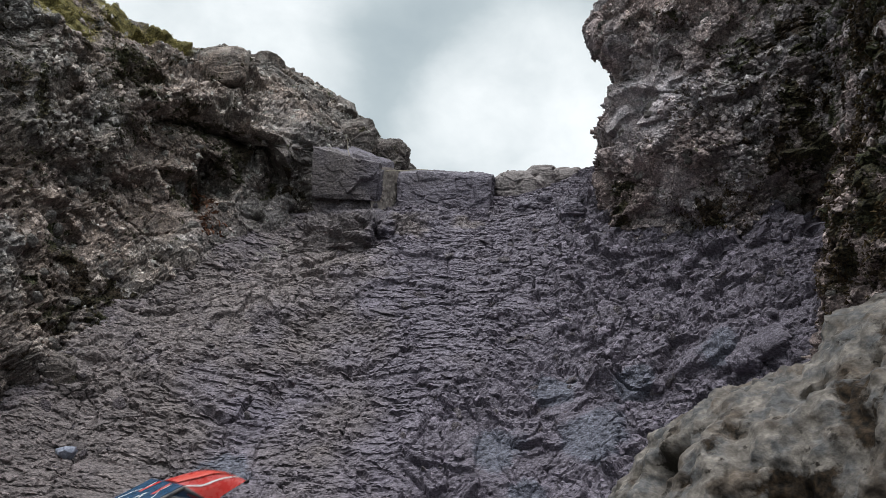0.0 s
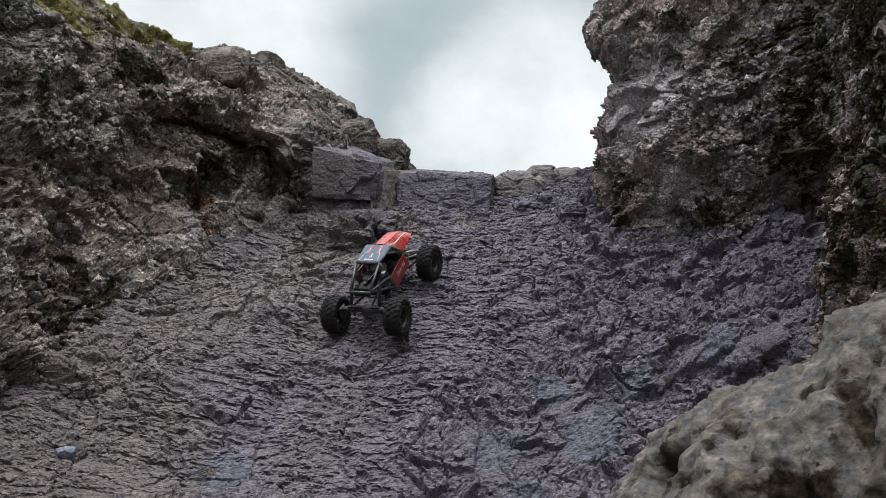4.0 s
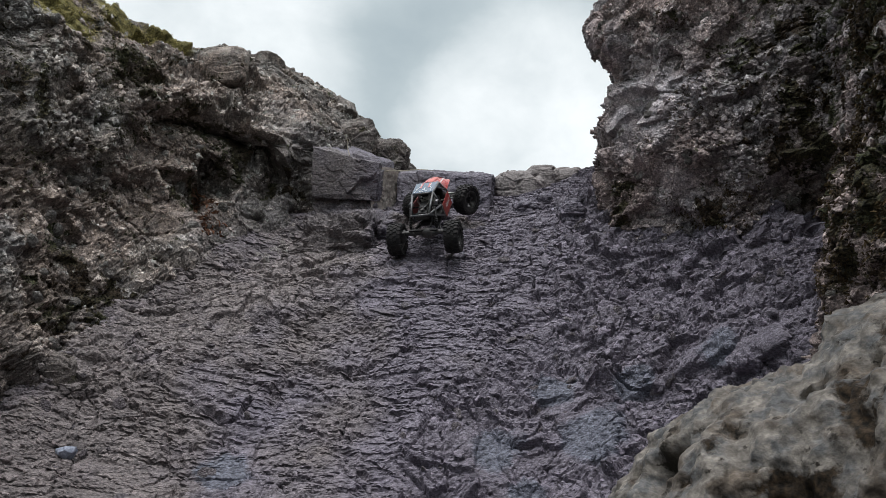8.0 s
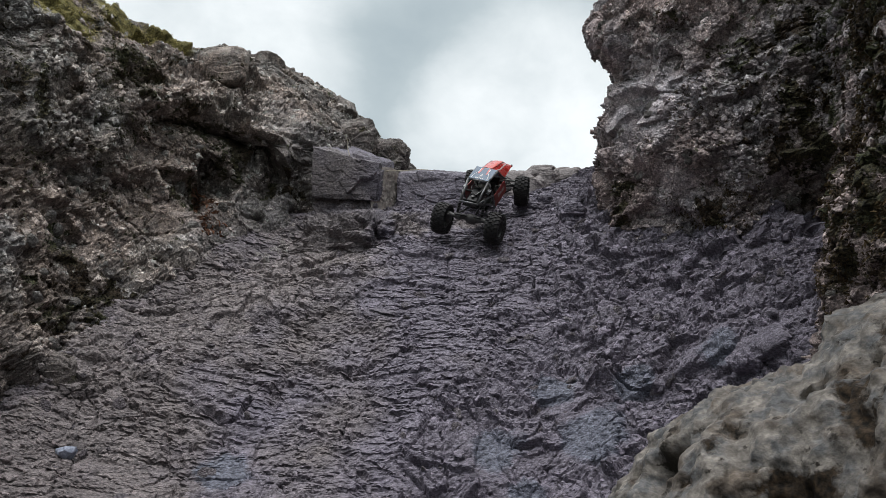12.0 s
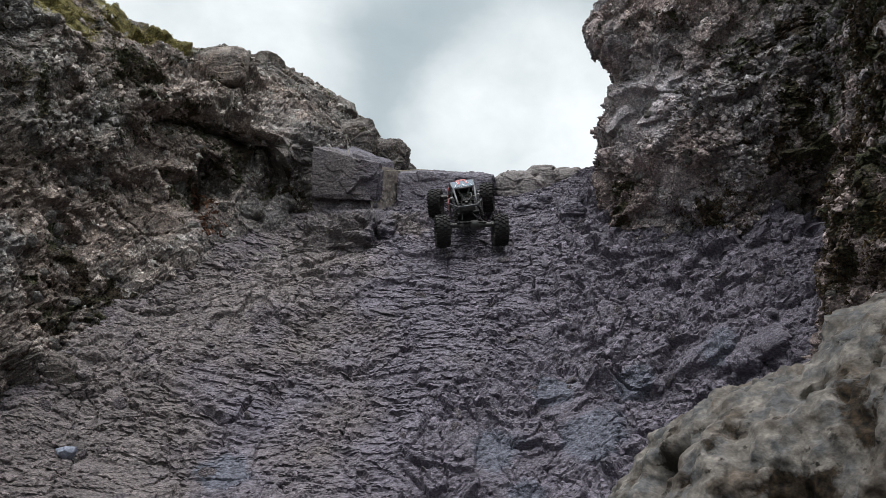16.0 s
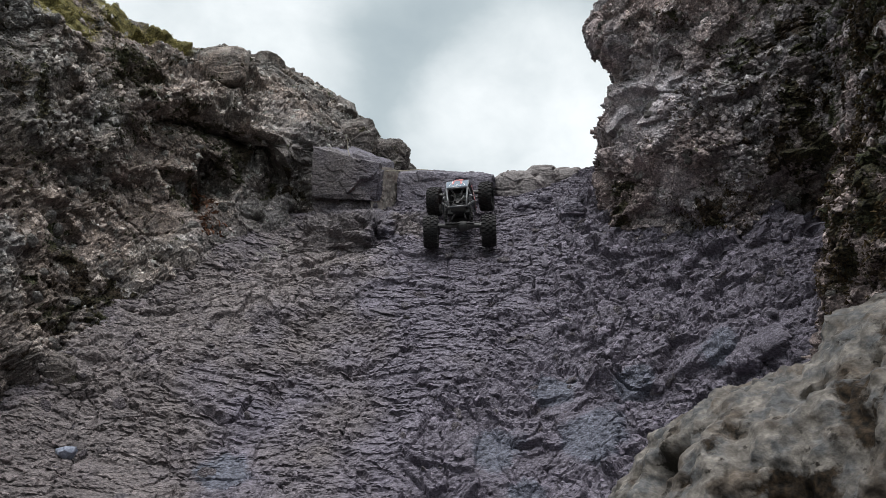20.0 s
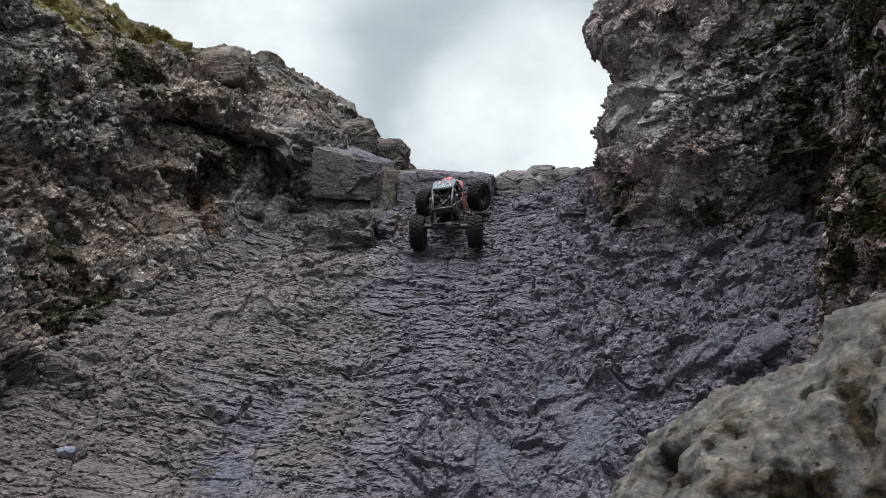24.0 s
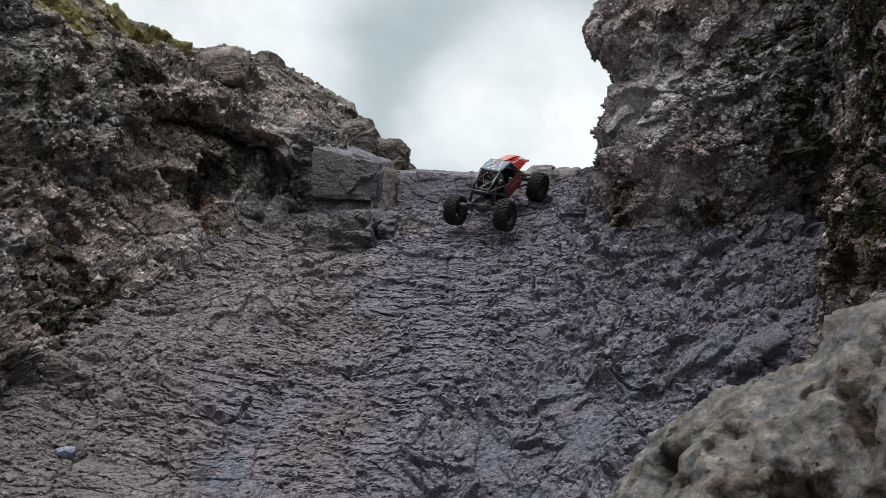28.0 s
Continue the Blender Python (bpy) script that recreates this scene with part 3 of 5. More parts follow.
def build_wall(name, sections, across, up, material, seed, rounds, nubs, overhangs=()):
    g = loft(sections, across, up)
    n = grid_normals(g)
    p = g.reshape(-1, 3)
    warp = np.stack([fbm(p * 4, 3, seed + 3), fbm(p * 4 + 9, 3, seed + 4), fbm(p * 4 + 21, 3, seed + 5)], -1) * 0.04
    q = p + warp
    h = fbm(p * 3.0, 3, seed) * 0.05
    h += facets(q / 0.24, seed + 1, 0.36, 0.45, 0.10, None, 44, 0.03) * 0.072
    h += facets(q * np.array((0.85, 0.85, 1.15)) / 0.095, seed + 2, 0.40, 0.42, 0.30, None, 60, 0.035) * 0.036
    patch = np.clip(fbm(p * 2.6 + 5, 2, seed + 6) * 2 + rounds, 0.35, 1)
    level = np.broadcast_to(np.linspace(0, 1, g.shape[1]), g.shape[:2]).reshape(-1)
    patch *= 1 - 0.72 * np.clip((level - 0.58) / 0.08, 0, 1)        # weathered rounder along the rim, and flattened where the camera sees it edge-on
    for place, radius in PLAIN:                     # smoother slabs
        patch *= 1 - 0.75 * np.exp(-((q - np.array(place)) ** 2).sum(1) / radius ** 2)
    h += facets(q / 0.044, seed + 7, 0.40, 0.38, 0.50, None, 60, 0.07) * 0.021 * patch
    h += facets(q / 0.021, seed + 8, 0.42, 0.40, 0.50, None, 60, 0.12) * 0.0105 * patch
    h += pebbles(q / 0.036, seed + 9, 0.5) * nubs * patch
    h += pebbles(q / 0.019, seed + 11, 0.6) * nubs * 0.7 * patch
    loose = patch * np.clip(fbm(p * 3.4 + 2, 2, seed + 13) * 3 + 0.6, 0.1, 1)
    for size, share, deep in ((0.046, 0.16, 0.036), (0.024, 0.34, 0.022)):             # holes where fragments have dropped out
        who, _, _, d = cells((q + warp) * np.array((0.9, 0.9, 1.2)) / size, seed + 12 + int(size * 1000))
        h -= deep * np.clip(1.5 - d / 0.30, 0, 1) * (LUCK[who] < share) * loose
    h += fbm(p * 75, 2, seed + 10) * 0.0025
    for line, out, deep, reach in overhangs:        # lips with a deep undercut below
        d, way = along((q + warp * 0.8)[:, [0, 2]], line)
        fade = np.clip(np.minimum(way, 1 - way) * 7, 0, 1)
        h += fade * np.where(d > 0, out * np.exp(-np.abs(d) / 0.12), -deep * np.clip(-d / 0.020, 0, 1) * np.exp(-np.abs(d) / reach))
    for place, radius, depth in HOLLOWS:
        d2 = ((q + warp - np.array(place)) ** 2 * np.array((1, 1, 2.0))).sum(1) / radius ** 2
        h -= depth * np.clip(1 - d2, 0, 1) ** 0.7
    for place, spread, share in CALM:
        h *= 1 - share * np.exp(-(((p - np.array(place)) / np.array(spread)) ** 2).sum(1))
    g = g + n * h.reshape(g.shape[:2])[..., None]
    return mesh_from_grid(name, g, material), g


# ---- forms of the rock, in metres, shaped to fit the camera's view: profiles from the foot to the rim ----
# the western cliff: lines from the mouth of the gully to its head
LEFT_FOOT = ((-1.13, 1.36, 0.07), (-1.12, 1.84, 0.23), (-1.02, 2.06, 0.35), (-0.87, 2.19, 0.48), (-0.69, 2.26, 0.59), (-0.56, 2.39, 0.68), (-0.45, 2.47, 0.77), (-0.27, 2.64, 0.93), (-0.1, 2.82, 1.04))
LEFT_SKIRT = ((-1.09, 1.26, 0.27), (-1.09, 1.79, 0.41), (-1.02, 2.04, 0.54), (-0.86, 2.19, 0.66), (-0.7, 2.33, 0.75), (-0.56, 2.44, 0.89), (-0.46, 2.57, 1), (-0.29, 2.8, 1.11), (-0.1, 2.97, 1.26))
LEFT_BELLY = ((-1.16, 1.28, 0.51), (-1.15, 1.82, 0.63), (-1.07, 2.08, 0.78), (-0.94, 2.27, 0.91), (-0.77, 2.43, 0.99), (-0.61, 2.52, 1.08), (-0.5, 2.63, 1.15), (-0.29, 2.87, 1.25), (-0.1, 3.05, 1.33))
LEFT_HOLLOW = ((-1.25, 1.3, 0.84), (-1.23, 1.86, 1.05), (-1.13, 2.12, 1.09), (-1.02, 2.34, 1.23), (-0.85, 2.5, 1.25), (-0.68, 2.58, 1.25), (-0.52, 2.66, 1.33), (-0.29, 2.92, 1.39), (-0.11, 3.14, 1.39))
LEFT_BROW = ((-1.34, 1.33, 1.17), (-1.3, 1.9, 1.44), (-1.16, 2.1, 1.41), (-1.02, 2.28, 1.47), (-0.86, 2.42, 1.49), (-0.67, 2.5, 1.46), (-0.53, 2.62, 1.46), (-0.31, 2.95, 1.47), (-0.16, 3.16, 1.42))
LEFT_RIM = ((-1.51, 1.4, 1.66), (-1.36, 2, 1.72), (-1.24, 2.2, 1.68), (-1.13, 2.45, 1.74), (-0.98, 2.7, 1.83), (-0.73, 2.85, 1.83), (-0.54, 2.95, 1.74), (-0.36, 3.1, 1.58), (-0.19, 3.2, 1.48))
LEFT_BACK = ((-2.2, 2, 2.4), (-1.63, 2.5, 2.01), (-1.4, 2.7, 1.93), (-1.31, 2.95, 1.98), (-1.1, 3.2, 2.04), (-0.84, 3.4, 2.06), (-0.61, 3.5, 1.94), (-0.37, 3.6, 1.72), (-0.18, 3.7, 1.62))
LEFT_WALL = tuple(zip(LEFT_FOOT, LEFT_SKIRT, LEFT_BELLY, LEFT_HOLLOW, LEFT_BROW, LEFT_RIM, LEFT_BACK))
# the eastern cliff: lines from the head of the gully to the near crag, with a deep cleft before it, pushed back along
# the view
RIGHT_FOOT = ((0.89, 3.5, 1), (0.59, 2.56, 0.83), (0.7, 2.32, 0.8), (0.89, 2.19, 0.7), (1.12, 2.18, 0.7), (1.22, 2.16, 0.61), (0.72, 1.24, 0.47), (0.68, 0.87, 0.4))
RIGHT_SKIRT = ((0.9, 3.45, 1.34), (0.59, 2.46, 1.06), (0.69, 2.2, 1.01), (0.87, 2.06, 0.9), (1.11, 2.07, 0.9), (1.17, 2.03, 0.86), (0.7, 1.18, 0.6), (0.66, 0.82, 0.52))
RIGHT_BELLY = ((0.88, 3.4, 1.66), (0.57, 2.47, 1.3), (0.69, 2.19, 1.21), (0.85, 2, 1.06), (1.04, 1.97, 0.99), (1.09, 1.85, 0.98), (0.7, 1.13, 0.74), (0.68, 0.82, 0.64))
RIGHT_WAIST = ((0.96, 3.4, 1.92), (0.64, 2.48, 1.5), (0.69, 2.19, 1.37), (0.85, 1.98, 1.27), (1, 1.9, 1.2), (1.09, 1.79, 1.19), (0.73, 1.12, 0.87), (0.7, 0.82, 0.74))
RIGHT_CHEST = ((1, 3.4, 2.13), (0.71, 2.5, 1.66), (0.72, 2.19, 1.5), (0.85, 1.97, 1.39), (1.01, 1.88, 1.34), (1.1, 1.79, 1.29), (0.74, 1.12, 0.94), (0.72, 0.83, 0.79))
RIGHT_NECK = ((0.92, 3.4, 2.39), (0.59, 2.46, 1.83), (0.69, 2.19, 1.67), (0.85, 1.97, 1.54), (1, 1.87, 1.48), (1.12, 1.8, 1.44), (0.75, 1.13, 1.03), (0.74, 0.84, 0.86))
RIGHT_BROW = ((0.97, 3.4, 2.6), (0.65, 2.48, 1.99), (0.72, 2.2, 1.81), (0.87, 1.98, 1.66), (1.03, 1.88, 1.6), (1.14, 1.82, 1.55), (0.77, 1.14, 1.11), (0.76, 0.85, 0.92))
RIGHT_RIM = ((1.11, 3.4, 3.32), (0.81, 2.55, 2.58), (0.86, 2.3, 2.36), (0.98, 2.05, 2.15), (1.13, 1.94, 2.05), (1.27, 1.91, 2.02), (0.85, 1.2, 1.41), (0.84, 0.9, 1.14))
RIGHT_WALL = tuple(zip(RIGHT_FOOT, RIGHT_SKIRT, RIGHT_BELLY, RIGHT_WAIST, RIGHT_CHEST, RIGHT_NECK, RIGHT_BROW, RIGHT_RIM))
# the boulder
BOULDER_FOOT = ((0.14, 0.66, 0.18), (0.16, 0.55, 0.21), (0.2, 0.51, 0.22), (0.23, 0.49, 0.23), (0.24, 0.46, 0.23), (0.26, 0.44, 0.24), (0.34, 0.42, 0.24))
BOULDER_FRONT = ((0.14, 0.65, 0.25), (0.16, 0.53, 0.28), (0.2, 0.49, 0.31), (0.23, 0.47, 0.31), (0.24, 0.44, 0.32), (0.26, 0.42, 0.33), (0.34, 0.4, 0.33))
BOULDER_SHOULDER = ((0.15, 0.66, 0.28), (0.17, 0.55, 0.33), (0.21, 0.51, 0.35), (0.24, 0.48, 0.37), (0.26, 0.46, 0.38), (0.28, 0.43, 0.39), (0.36, 0.4, 0.39))
BOULDER_CROWN = ((0.16, 0.7, 0.29), (0.2, 0.62, 0.36), (0.24, 0.58, 0.39), (0.28, 0.56, 0.4), (0.3, 0.53, 0.43), (0.33, 0.5, 0.44), (0.42, 0.46, 0.45))
BOULDER_TOP = ((0.19, 0.77, 0.27), (0.24, 0.72, 0.35), (0.3, 0.7, 0.38), (0.35, 0.67, 0.39), (0.37, 0.65, 0.42), (0.41, 0.62, 0.44), (0.53, 0.6, 0.45))
BOULDER_BACK = ((0.19, 0.82, 0.16), (0.25, 0.82, 0.16), (0.31, 0.79, 0.17), (0.38, 0.79, 0.17), (0.41, 0.77, 0.17), (0.46, 0.77, 0.17), (0.62, 0.77, 0.17))
BOULDER_FORM = tuple(zip(BOULDER_FOOT, BOULDER_FRONT, BOULDER_SHOULDER, BOULDER_CROWN, BOULDER_TOP, BOULDER_BACK))
# relief flattened in the cleft beside the near crag, where the camera sees it edge-on
CALM = (((0.90, 1.45, 0.95), (0.16, 0.28, 0.6), 0.65),)
PLAIN = (
    ((-0.92, 2.3, 0.95), 0.16),
    ((-0.74, 2.42, 0.97), 0.17),
    ((-0.92, 2.38, 1.55), 0.12),
    ((-0.65, 2.5, 1.4), 0.1),
    ((0.7, 2.1, 1.09), 0.14),
    ((0.64, 2.42, 1.80), 0.20),
    ((0.60, 2.44, 1.45), 0.16),
    ((0.60, 2.46, 1.20), 0.12),
    ((0.80, 1.93, 1.33), 0.07),
)
HOLLOWS = (
    ((-0.53, 2.58, 1.3), 0.045, 0.07),
    ((-0.51, 2.58, 1.16), 0.045, 0.07),
    ((-0.93, 2.4, 1.46), 0.08, 0.07),
    ((-0.84, 2.47, 1.43), 0.11, 0.11),
    ((-0.73, 2.53, 1.39), 0.13, 0.16),
    ((-0.61, 2.56, 1.31), 0.07, 0.09),
    ((-0.88, 2.48, 1.21), 0.1, 0.12),
    ((-0.51, 2.6, 1.03), 0.05, 0.06),
    ((-1.06, 2.1, 1.51), 0.09, 0.07),
    ((-1.14, 2.1, 0.96), 0.07, 0.05),
    ((0.63, 2.35, 1.03), 0.08, 0.05),
    ((1.03, 1.78, 1.02), 0.12, 0.12),
    ((0.92, 1.95, 1.42), 0.06, 0.05),
)
# lips of the western cliff, in x and z, with how far they stand out, how deep the rock is cut below, and how far down
OVERHANGS = ((((-0.99, 1.50), (-0.92, 1.465), (-0.87, 1.455), (-0.80, 1.455), (-0.69, 1.42), (-0.63, 1.35), (-0.54, 1.30)), 0.040, 0.25, 0.085),
             (((-1.04, 1.245), (-0.98, 1.235), (-0.92, 1.20), (-0.86, 1.19)), 0.035, 0.09, 0.04))
STEM_PATH = ((-0.36, 2.56, 1.37), (-0.37, 2.57, 1.41), (-0.37, 2.57, 1.43), (-0.38, 2.57, 1.46))
ROOT_PATH = ((-0.26, 2.7, 1.35), (-0.22, 2.73, 1.37), (-0.16, 2.76, 1.38), (-0.11, 2.77, 1.39), (-0.04, 2.78, 1.39))
ROOTS_AT = (-0.8, 2.37, 1.17)
BLOCK_SQUARE = ((-0.5, 2.54, 1.19), (-0.26, 2.67, 1.22), (-0.25, 2.66, 1.38), (-0.5, 2.52, 1.39), (-0.49, 3.05, 1.35), (-0.21, 2.96, 1.31), (-0.21, 2.96, 1.5), (-0.47, 2.99, 1.61))
BLOCK_CRACKED = ((-0.49, 2.537, 1.05), (-0.27, 2.707, 1.12), (-0.27, 2.707, 1.252), (-0.5, 2.577, 1.212), (-0.49, 3.09, 1.2), (-0.21, 2.99, 1.2), (-0.21, 2.95, 1.32), (-0.47, 3.05, 1.36))
BLOCK_FACE = ((-0.29, 2.68, 1.13), (-0.2, 2.82, 1.17), (-0.18, 2.78, 1.4), (-0.28, 2.66, 1.37), (-0.29, 3.08, 1.24), (-0.18, 3.08, 1.24), (-0.17, 3.02, 1.39), (-0.27, 3.01, 1.39))
BLOCK_LEDGE = ((-0.19, 2.77, 1.17), (0.07, 2.77, 1.18), (0.08, 2.79, 1.38), (-0.19, 2.79, 1.39), (-0.18, 3.27, 1.32), (0.12, 3.26, 1.32), (0.12, 3.21, 1.54), (-0.18, 3.21, 1.55))
BLOCK_END = ((0.04, 2.76, 1.18), (0.19, 2.75, 1.19), (0.2, 2.77, 1.36), (0.05, 2.78, 1.37), (0.11, 3.17, 1.3), (0.24, 3.16, 1.31), (0.24, 3.12, 1.49), (0.11, 3.12, 1.5))
BLOCKS = (BLOCK_SQUARE, BLOCK_CRACKED, BLOCK_FACE, BLOCK_LEDGE, BLOCK_END)
# loose rocks: the middle of the front (x, y, z), width, height, and the way to the middle of the back
RIM_ROCKS = (
    (-0.40, 2.98, 1.60, 0.19, 0.23, -0.04, 0.29, 0.11),
    (-0.25, 3.04, 1.55, 0.16, 0.18, -0.02, 0.29, 0.11),
    (0.34, 2.98, 1.38, 0.22, 0.18, 0.03, 0.30, 0.09),
    (0.46, 3.06, 1.45, 0.14, 0.15, 0.04, 0.30, 0.10),
    (0.58, 3.12, 1.46, 0.16, 0.14, 0.06, 0.30, 0.10),
    (-0.86, 2.51, 1.72, 0.20, 0.18, -0.09, 0.28, 0.14),
    (-0.37, 3.06, 1.67, 0.09, 0.14, -0.03, 0.29, 0.12),
    (-1.06, 1.87, 0.47, 0.22, 0.19, -0.18, 0.32, 0.01),
)
BEDDED_ROCKS = (
    (0.49, 2.53, 1.12, 0.12, 0.15, 0.06, 0.30, 0.08),
    (0.34, 2.68, 1.19, 0.13, 0.10, 0.04, 0.30, 0.09),
    (0.42, 2.73, 1.24, 0.10, 0.09, 0.05, 0.29, 0.09),
)


def wedge(x, y, z, wide, tall, dx, dy, dz, grow=1.12):
    """The eight corners of a rock that widens a little to its back."""
    front = [Vector((x + a * wide / 2, y, z + b * tall / 2)) for a, b in ((-1, -1), (1, -1), (1, 1), (-1, 1))]
    back = [Vector((x + dx + a * wide * grow / 2, y + dy, z + dz + b * tall * 0.85 / 2)) for a, b in ((-1, -1), (1, -1), (1, 1), (-1, 1))]
    return front + back


def closed(sections, dx, dy, dz, foot=None):
    """Sections with a last point that runs back from the rim, and a foot below the ground."""
    out = []
    for s in sections:
        s = list(s)
        if foot is not None:
            s = [(s[0][0], s[0][1], foot)] + s
        x, y, z = s[-1]
        out.append(s + [(x + dx, y + dy, z + dz)])
    return out


# unseen stretch added to the eastern cliff, beside and behind the camera, leaning over to shade the boulder
UNSEEN_FLANK = tuple(tuple((x + lean, y, z) for lean, z in zip((0.06, 0.02, 0.0, -0.04, -0.08, -0.10, -0.11, -0.08), (-0.05, 0.15, 0.32, 0.50, 0.68, 0.85, 1.0, 1.25)))
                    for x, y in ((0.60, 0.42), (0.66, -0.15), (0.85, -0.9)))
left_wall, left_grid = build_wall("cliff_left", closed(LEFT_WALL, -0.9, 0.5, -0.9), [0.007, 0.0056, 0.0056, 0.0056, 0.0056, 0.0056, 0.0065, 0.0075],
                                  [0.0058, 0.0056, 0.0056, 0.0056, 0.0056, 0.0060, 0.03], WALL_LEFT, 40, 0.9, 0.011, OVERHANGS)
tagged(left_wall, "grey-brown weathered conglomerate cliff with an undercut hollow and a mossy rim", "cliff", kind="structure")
right_wall, right_grid = build_wall("cliff_right", closed(RIGHT_WALL + UNSEEN_FLANK, 1.0, 0.3, -0.9), [0.012, 0.0058, 0.0056, 0.0056, 0.0054, 0.0054, 0.0054, 0.012, 0.02, 0.03],
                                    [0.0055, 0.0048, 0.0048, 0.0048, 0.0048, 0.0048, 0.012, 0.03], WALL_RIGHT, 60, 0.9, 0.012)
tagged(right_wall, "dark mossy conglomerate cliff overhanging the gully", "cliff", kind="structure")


def unit_cube(n):
    """Points of a cube's skin on a grid, with shared edges, and its quads."""
    u = np.linspace(-1, 1, n + 1)
    a, b = np.meshgrid(u, u, indexing="ij")
    one = np.ones_like(a)
    pts_, quads, base = [], [], 0
    idx = np.arange((n + 1) ** 2).reshape(n + 1, n + 1)
    q = np.stack([idx[:-1, :-1], idx[1:, :-1], idx[1:, 1:], idx[:-1, 1:]], -1).reshape(-1, 4)
    for axis in range(3):
        for sign in (-1, 1):
            face = [a, b]
            face.insert(axis, one * sign)
            pts_.append(np.stack(face, -1).reshape(-1, 3))
            flip = (sign < 0) ^ (axis == 1)
            quads.append((q[:, ::-1] if flip else q) + base)
            base += (n + 1) ** 2
    p = np.round(np.concatenate(pts_), 6)
    uniq, inverse = np.unique(p, axis=0, return_inverse=True)
    return uniq, inverse.reshape(-1)[np.concatenate(quads)]


def solid_mesh(name, co, quads, material, smooth=False):
    me = bpy.data.meshes.new(name)
    me.from_pydata(co.tolist(), [], quads.tolist())
    me.materials.append(material)
    me.polygons.foreach_set("use_smooth", np.full(len(quads), smooth))
    return me


def rock_solid(name, corners, n, material, seed, rough, edge=0.12):
    """A broken block from its eight corners: front four anticlockwise from the lower left, then the back four."""
    c, quads = unit_cube(n)
    c = c * (1 - edge * (np.abs(c[:, [1, 2, 0]]) ** 6 + np.abs(c[:, [2, 0, 1]]) ** 6) / 2)
    k = np.array(corners, float)
    x, y, z = ((c + 1) / 2).T[:, :, None]
    low = (k[0] * (1 - x) + k[1] * x) * (1 - y) + (k[4] * (1 - x) + k[5] * x) * y
    top = (k[3] * (1 - x) + k[2] * x) * (1 - y) + (k[7] * (1 - x) + k[6] * x) * y
    p = low * (1 - z) + top * z
    way = c / np.linalg.norm(c, axis=1)[:, None]
    q = p + np.stack([fbm(p * 6, 2, seed), fbm(p * 6 + 5, 2, seed + 1), fbm(p * 6 + 11, 2, seed + 2)], -1) * 0.03
    h = facets(q / 0.11, seed + 3, 0.22, 0.35, 0.1, None, 40) * 0.050 + facets(q * np.array((0.5, 0.8, 1.3)) / 0.045, seed + 4, 0.3, 0.55, 0.12, None, 50, 0.05) * 0.015 \
        + facets(q * np.array((0.6, 1.0, 1.2)) / 0.016, seed + 5, 0.3, 0.6, 0.0, None, 50) * 0.008 + fbm(p * 80, 2, seed + 6) * 0.003
    phase = (p[:, 2] + 0.15 * p[:, 0]) / 0.034 + fbm(p * np.array((6.0, 9.0, 9.0)), 3, seed + 8) * 1.6          # split along its layers
    h += 0.013 * (phase - np.floor(phase) - 0.5) * np.clip(fbm(p * 8, 2, seed + 9) * 3, 0, 1)
    return new(name, solid_mesh(name, p + way * (h * rough)[:, None], quads, material))


for k, (rough, material, label) in enumerate(((0.50, BLOCK, "squared dark basalt block set in the cliff above the slope"), (1.1, BLOCK, "cracked basalt block under a squared block"),
                                              (0.40, PALE_FACE, "pale tan rock face on the side of the basalt block"), (0.50, BLOCK, "broad dark basalt ledge across the head of the gully"),
                                              (0.55, BLOCK, "dark basalt block at the end of the ledge"))):
    tagged(rock_solid("rock_block", BLOCKS[k], 52, material, 80 + 7 * k, rough, 0.05), label, "rock")
tagged(rock_solid("rock_block", wedge(-0.39, 2.475, 0.985, 0.25, 0.24, 0.0, 0.32, 0.12), 64, BLOCK, 330, 1.5, 0.14), "broken dark basalt rock at the foot of the squared block", "rock")
tagged(rock_solid("rock_block", wedge(-0.24, 2.555, 1.06, 0.13, 0.14, 0.0, 0.25, 0.10), 40, BLOCK, 345, 1.4, 0.25), "small broken basalt rock wedged under the squared block", "rock")
for k, form in enumerate(BEDDED_ROCKS):
    tagged(rock_solid("bedded_rock", wedge(*form), 44, BLOCK, 190 + 10 * k, 1.0, 0.45), "lumpy dark basalt rock bedded in the head of the slope", "rock")
for k, form in enumerate(RIM_ROCKS):
    smooth_ = k in (2, 3, 4)
    tagged(rock_solid("rim_rock", wedge(*form), 44, TAN if smooth_ else WALL_LEFT, 100 + 10 * k, 0.55 if smooth_ else 0.3 if k == 5 else 0.65, 0.4 if smooth_ else 0.3),
           "rounded grey-tan rock on the rim of the gully" if smooth_ else "weathered basalt rock on the rim of the gully", "rock", "rocks along the rim")


def slab(middle, along_, out, long, wide, thick):
    """The eight corners of a flat slab: its long side, the way its face looks, and its sizes."""
    u, n = Vector(along_).normalized(), Vector(out).normalized()
    d = u.cross(n).normalized()
    n = d.cross(u)
    c = Vector(middle)
    return [c + u * (a * long / 2) + d * (w * wide / 2) + n * (b * thick / 2) for w in (1, -1) for a, b in ((-1, -1), (1, -1), (1, 1), (-1, 1))]


tagged(rock_solid("rock_slab", slab((0.755, 1.692, 0.533), (0.62, -0.58, 0.53), (-0.5, -0.6, 0.62), 0.15, 0.075, 0.050), 48, SLOPE, 260, 1.1, 0.22), "flat-topped dark basalt slab bedded in the bank", "rock")


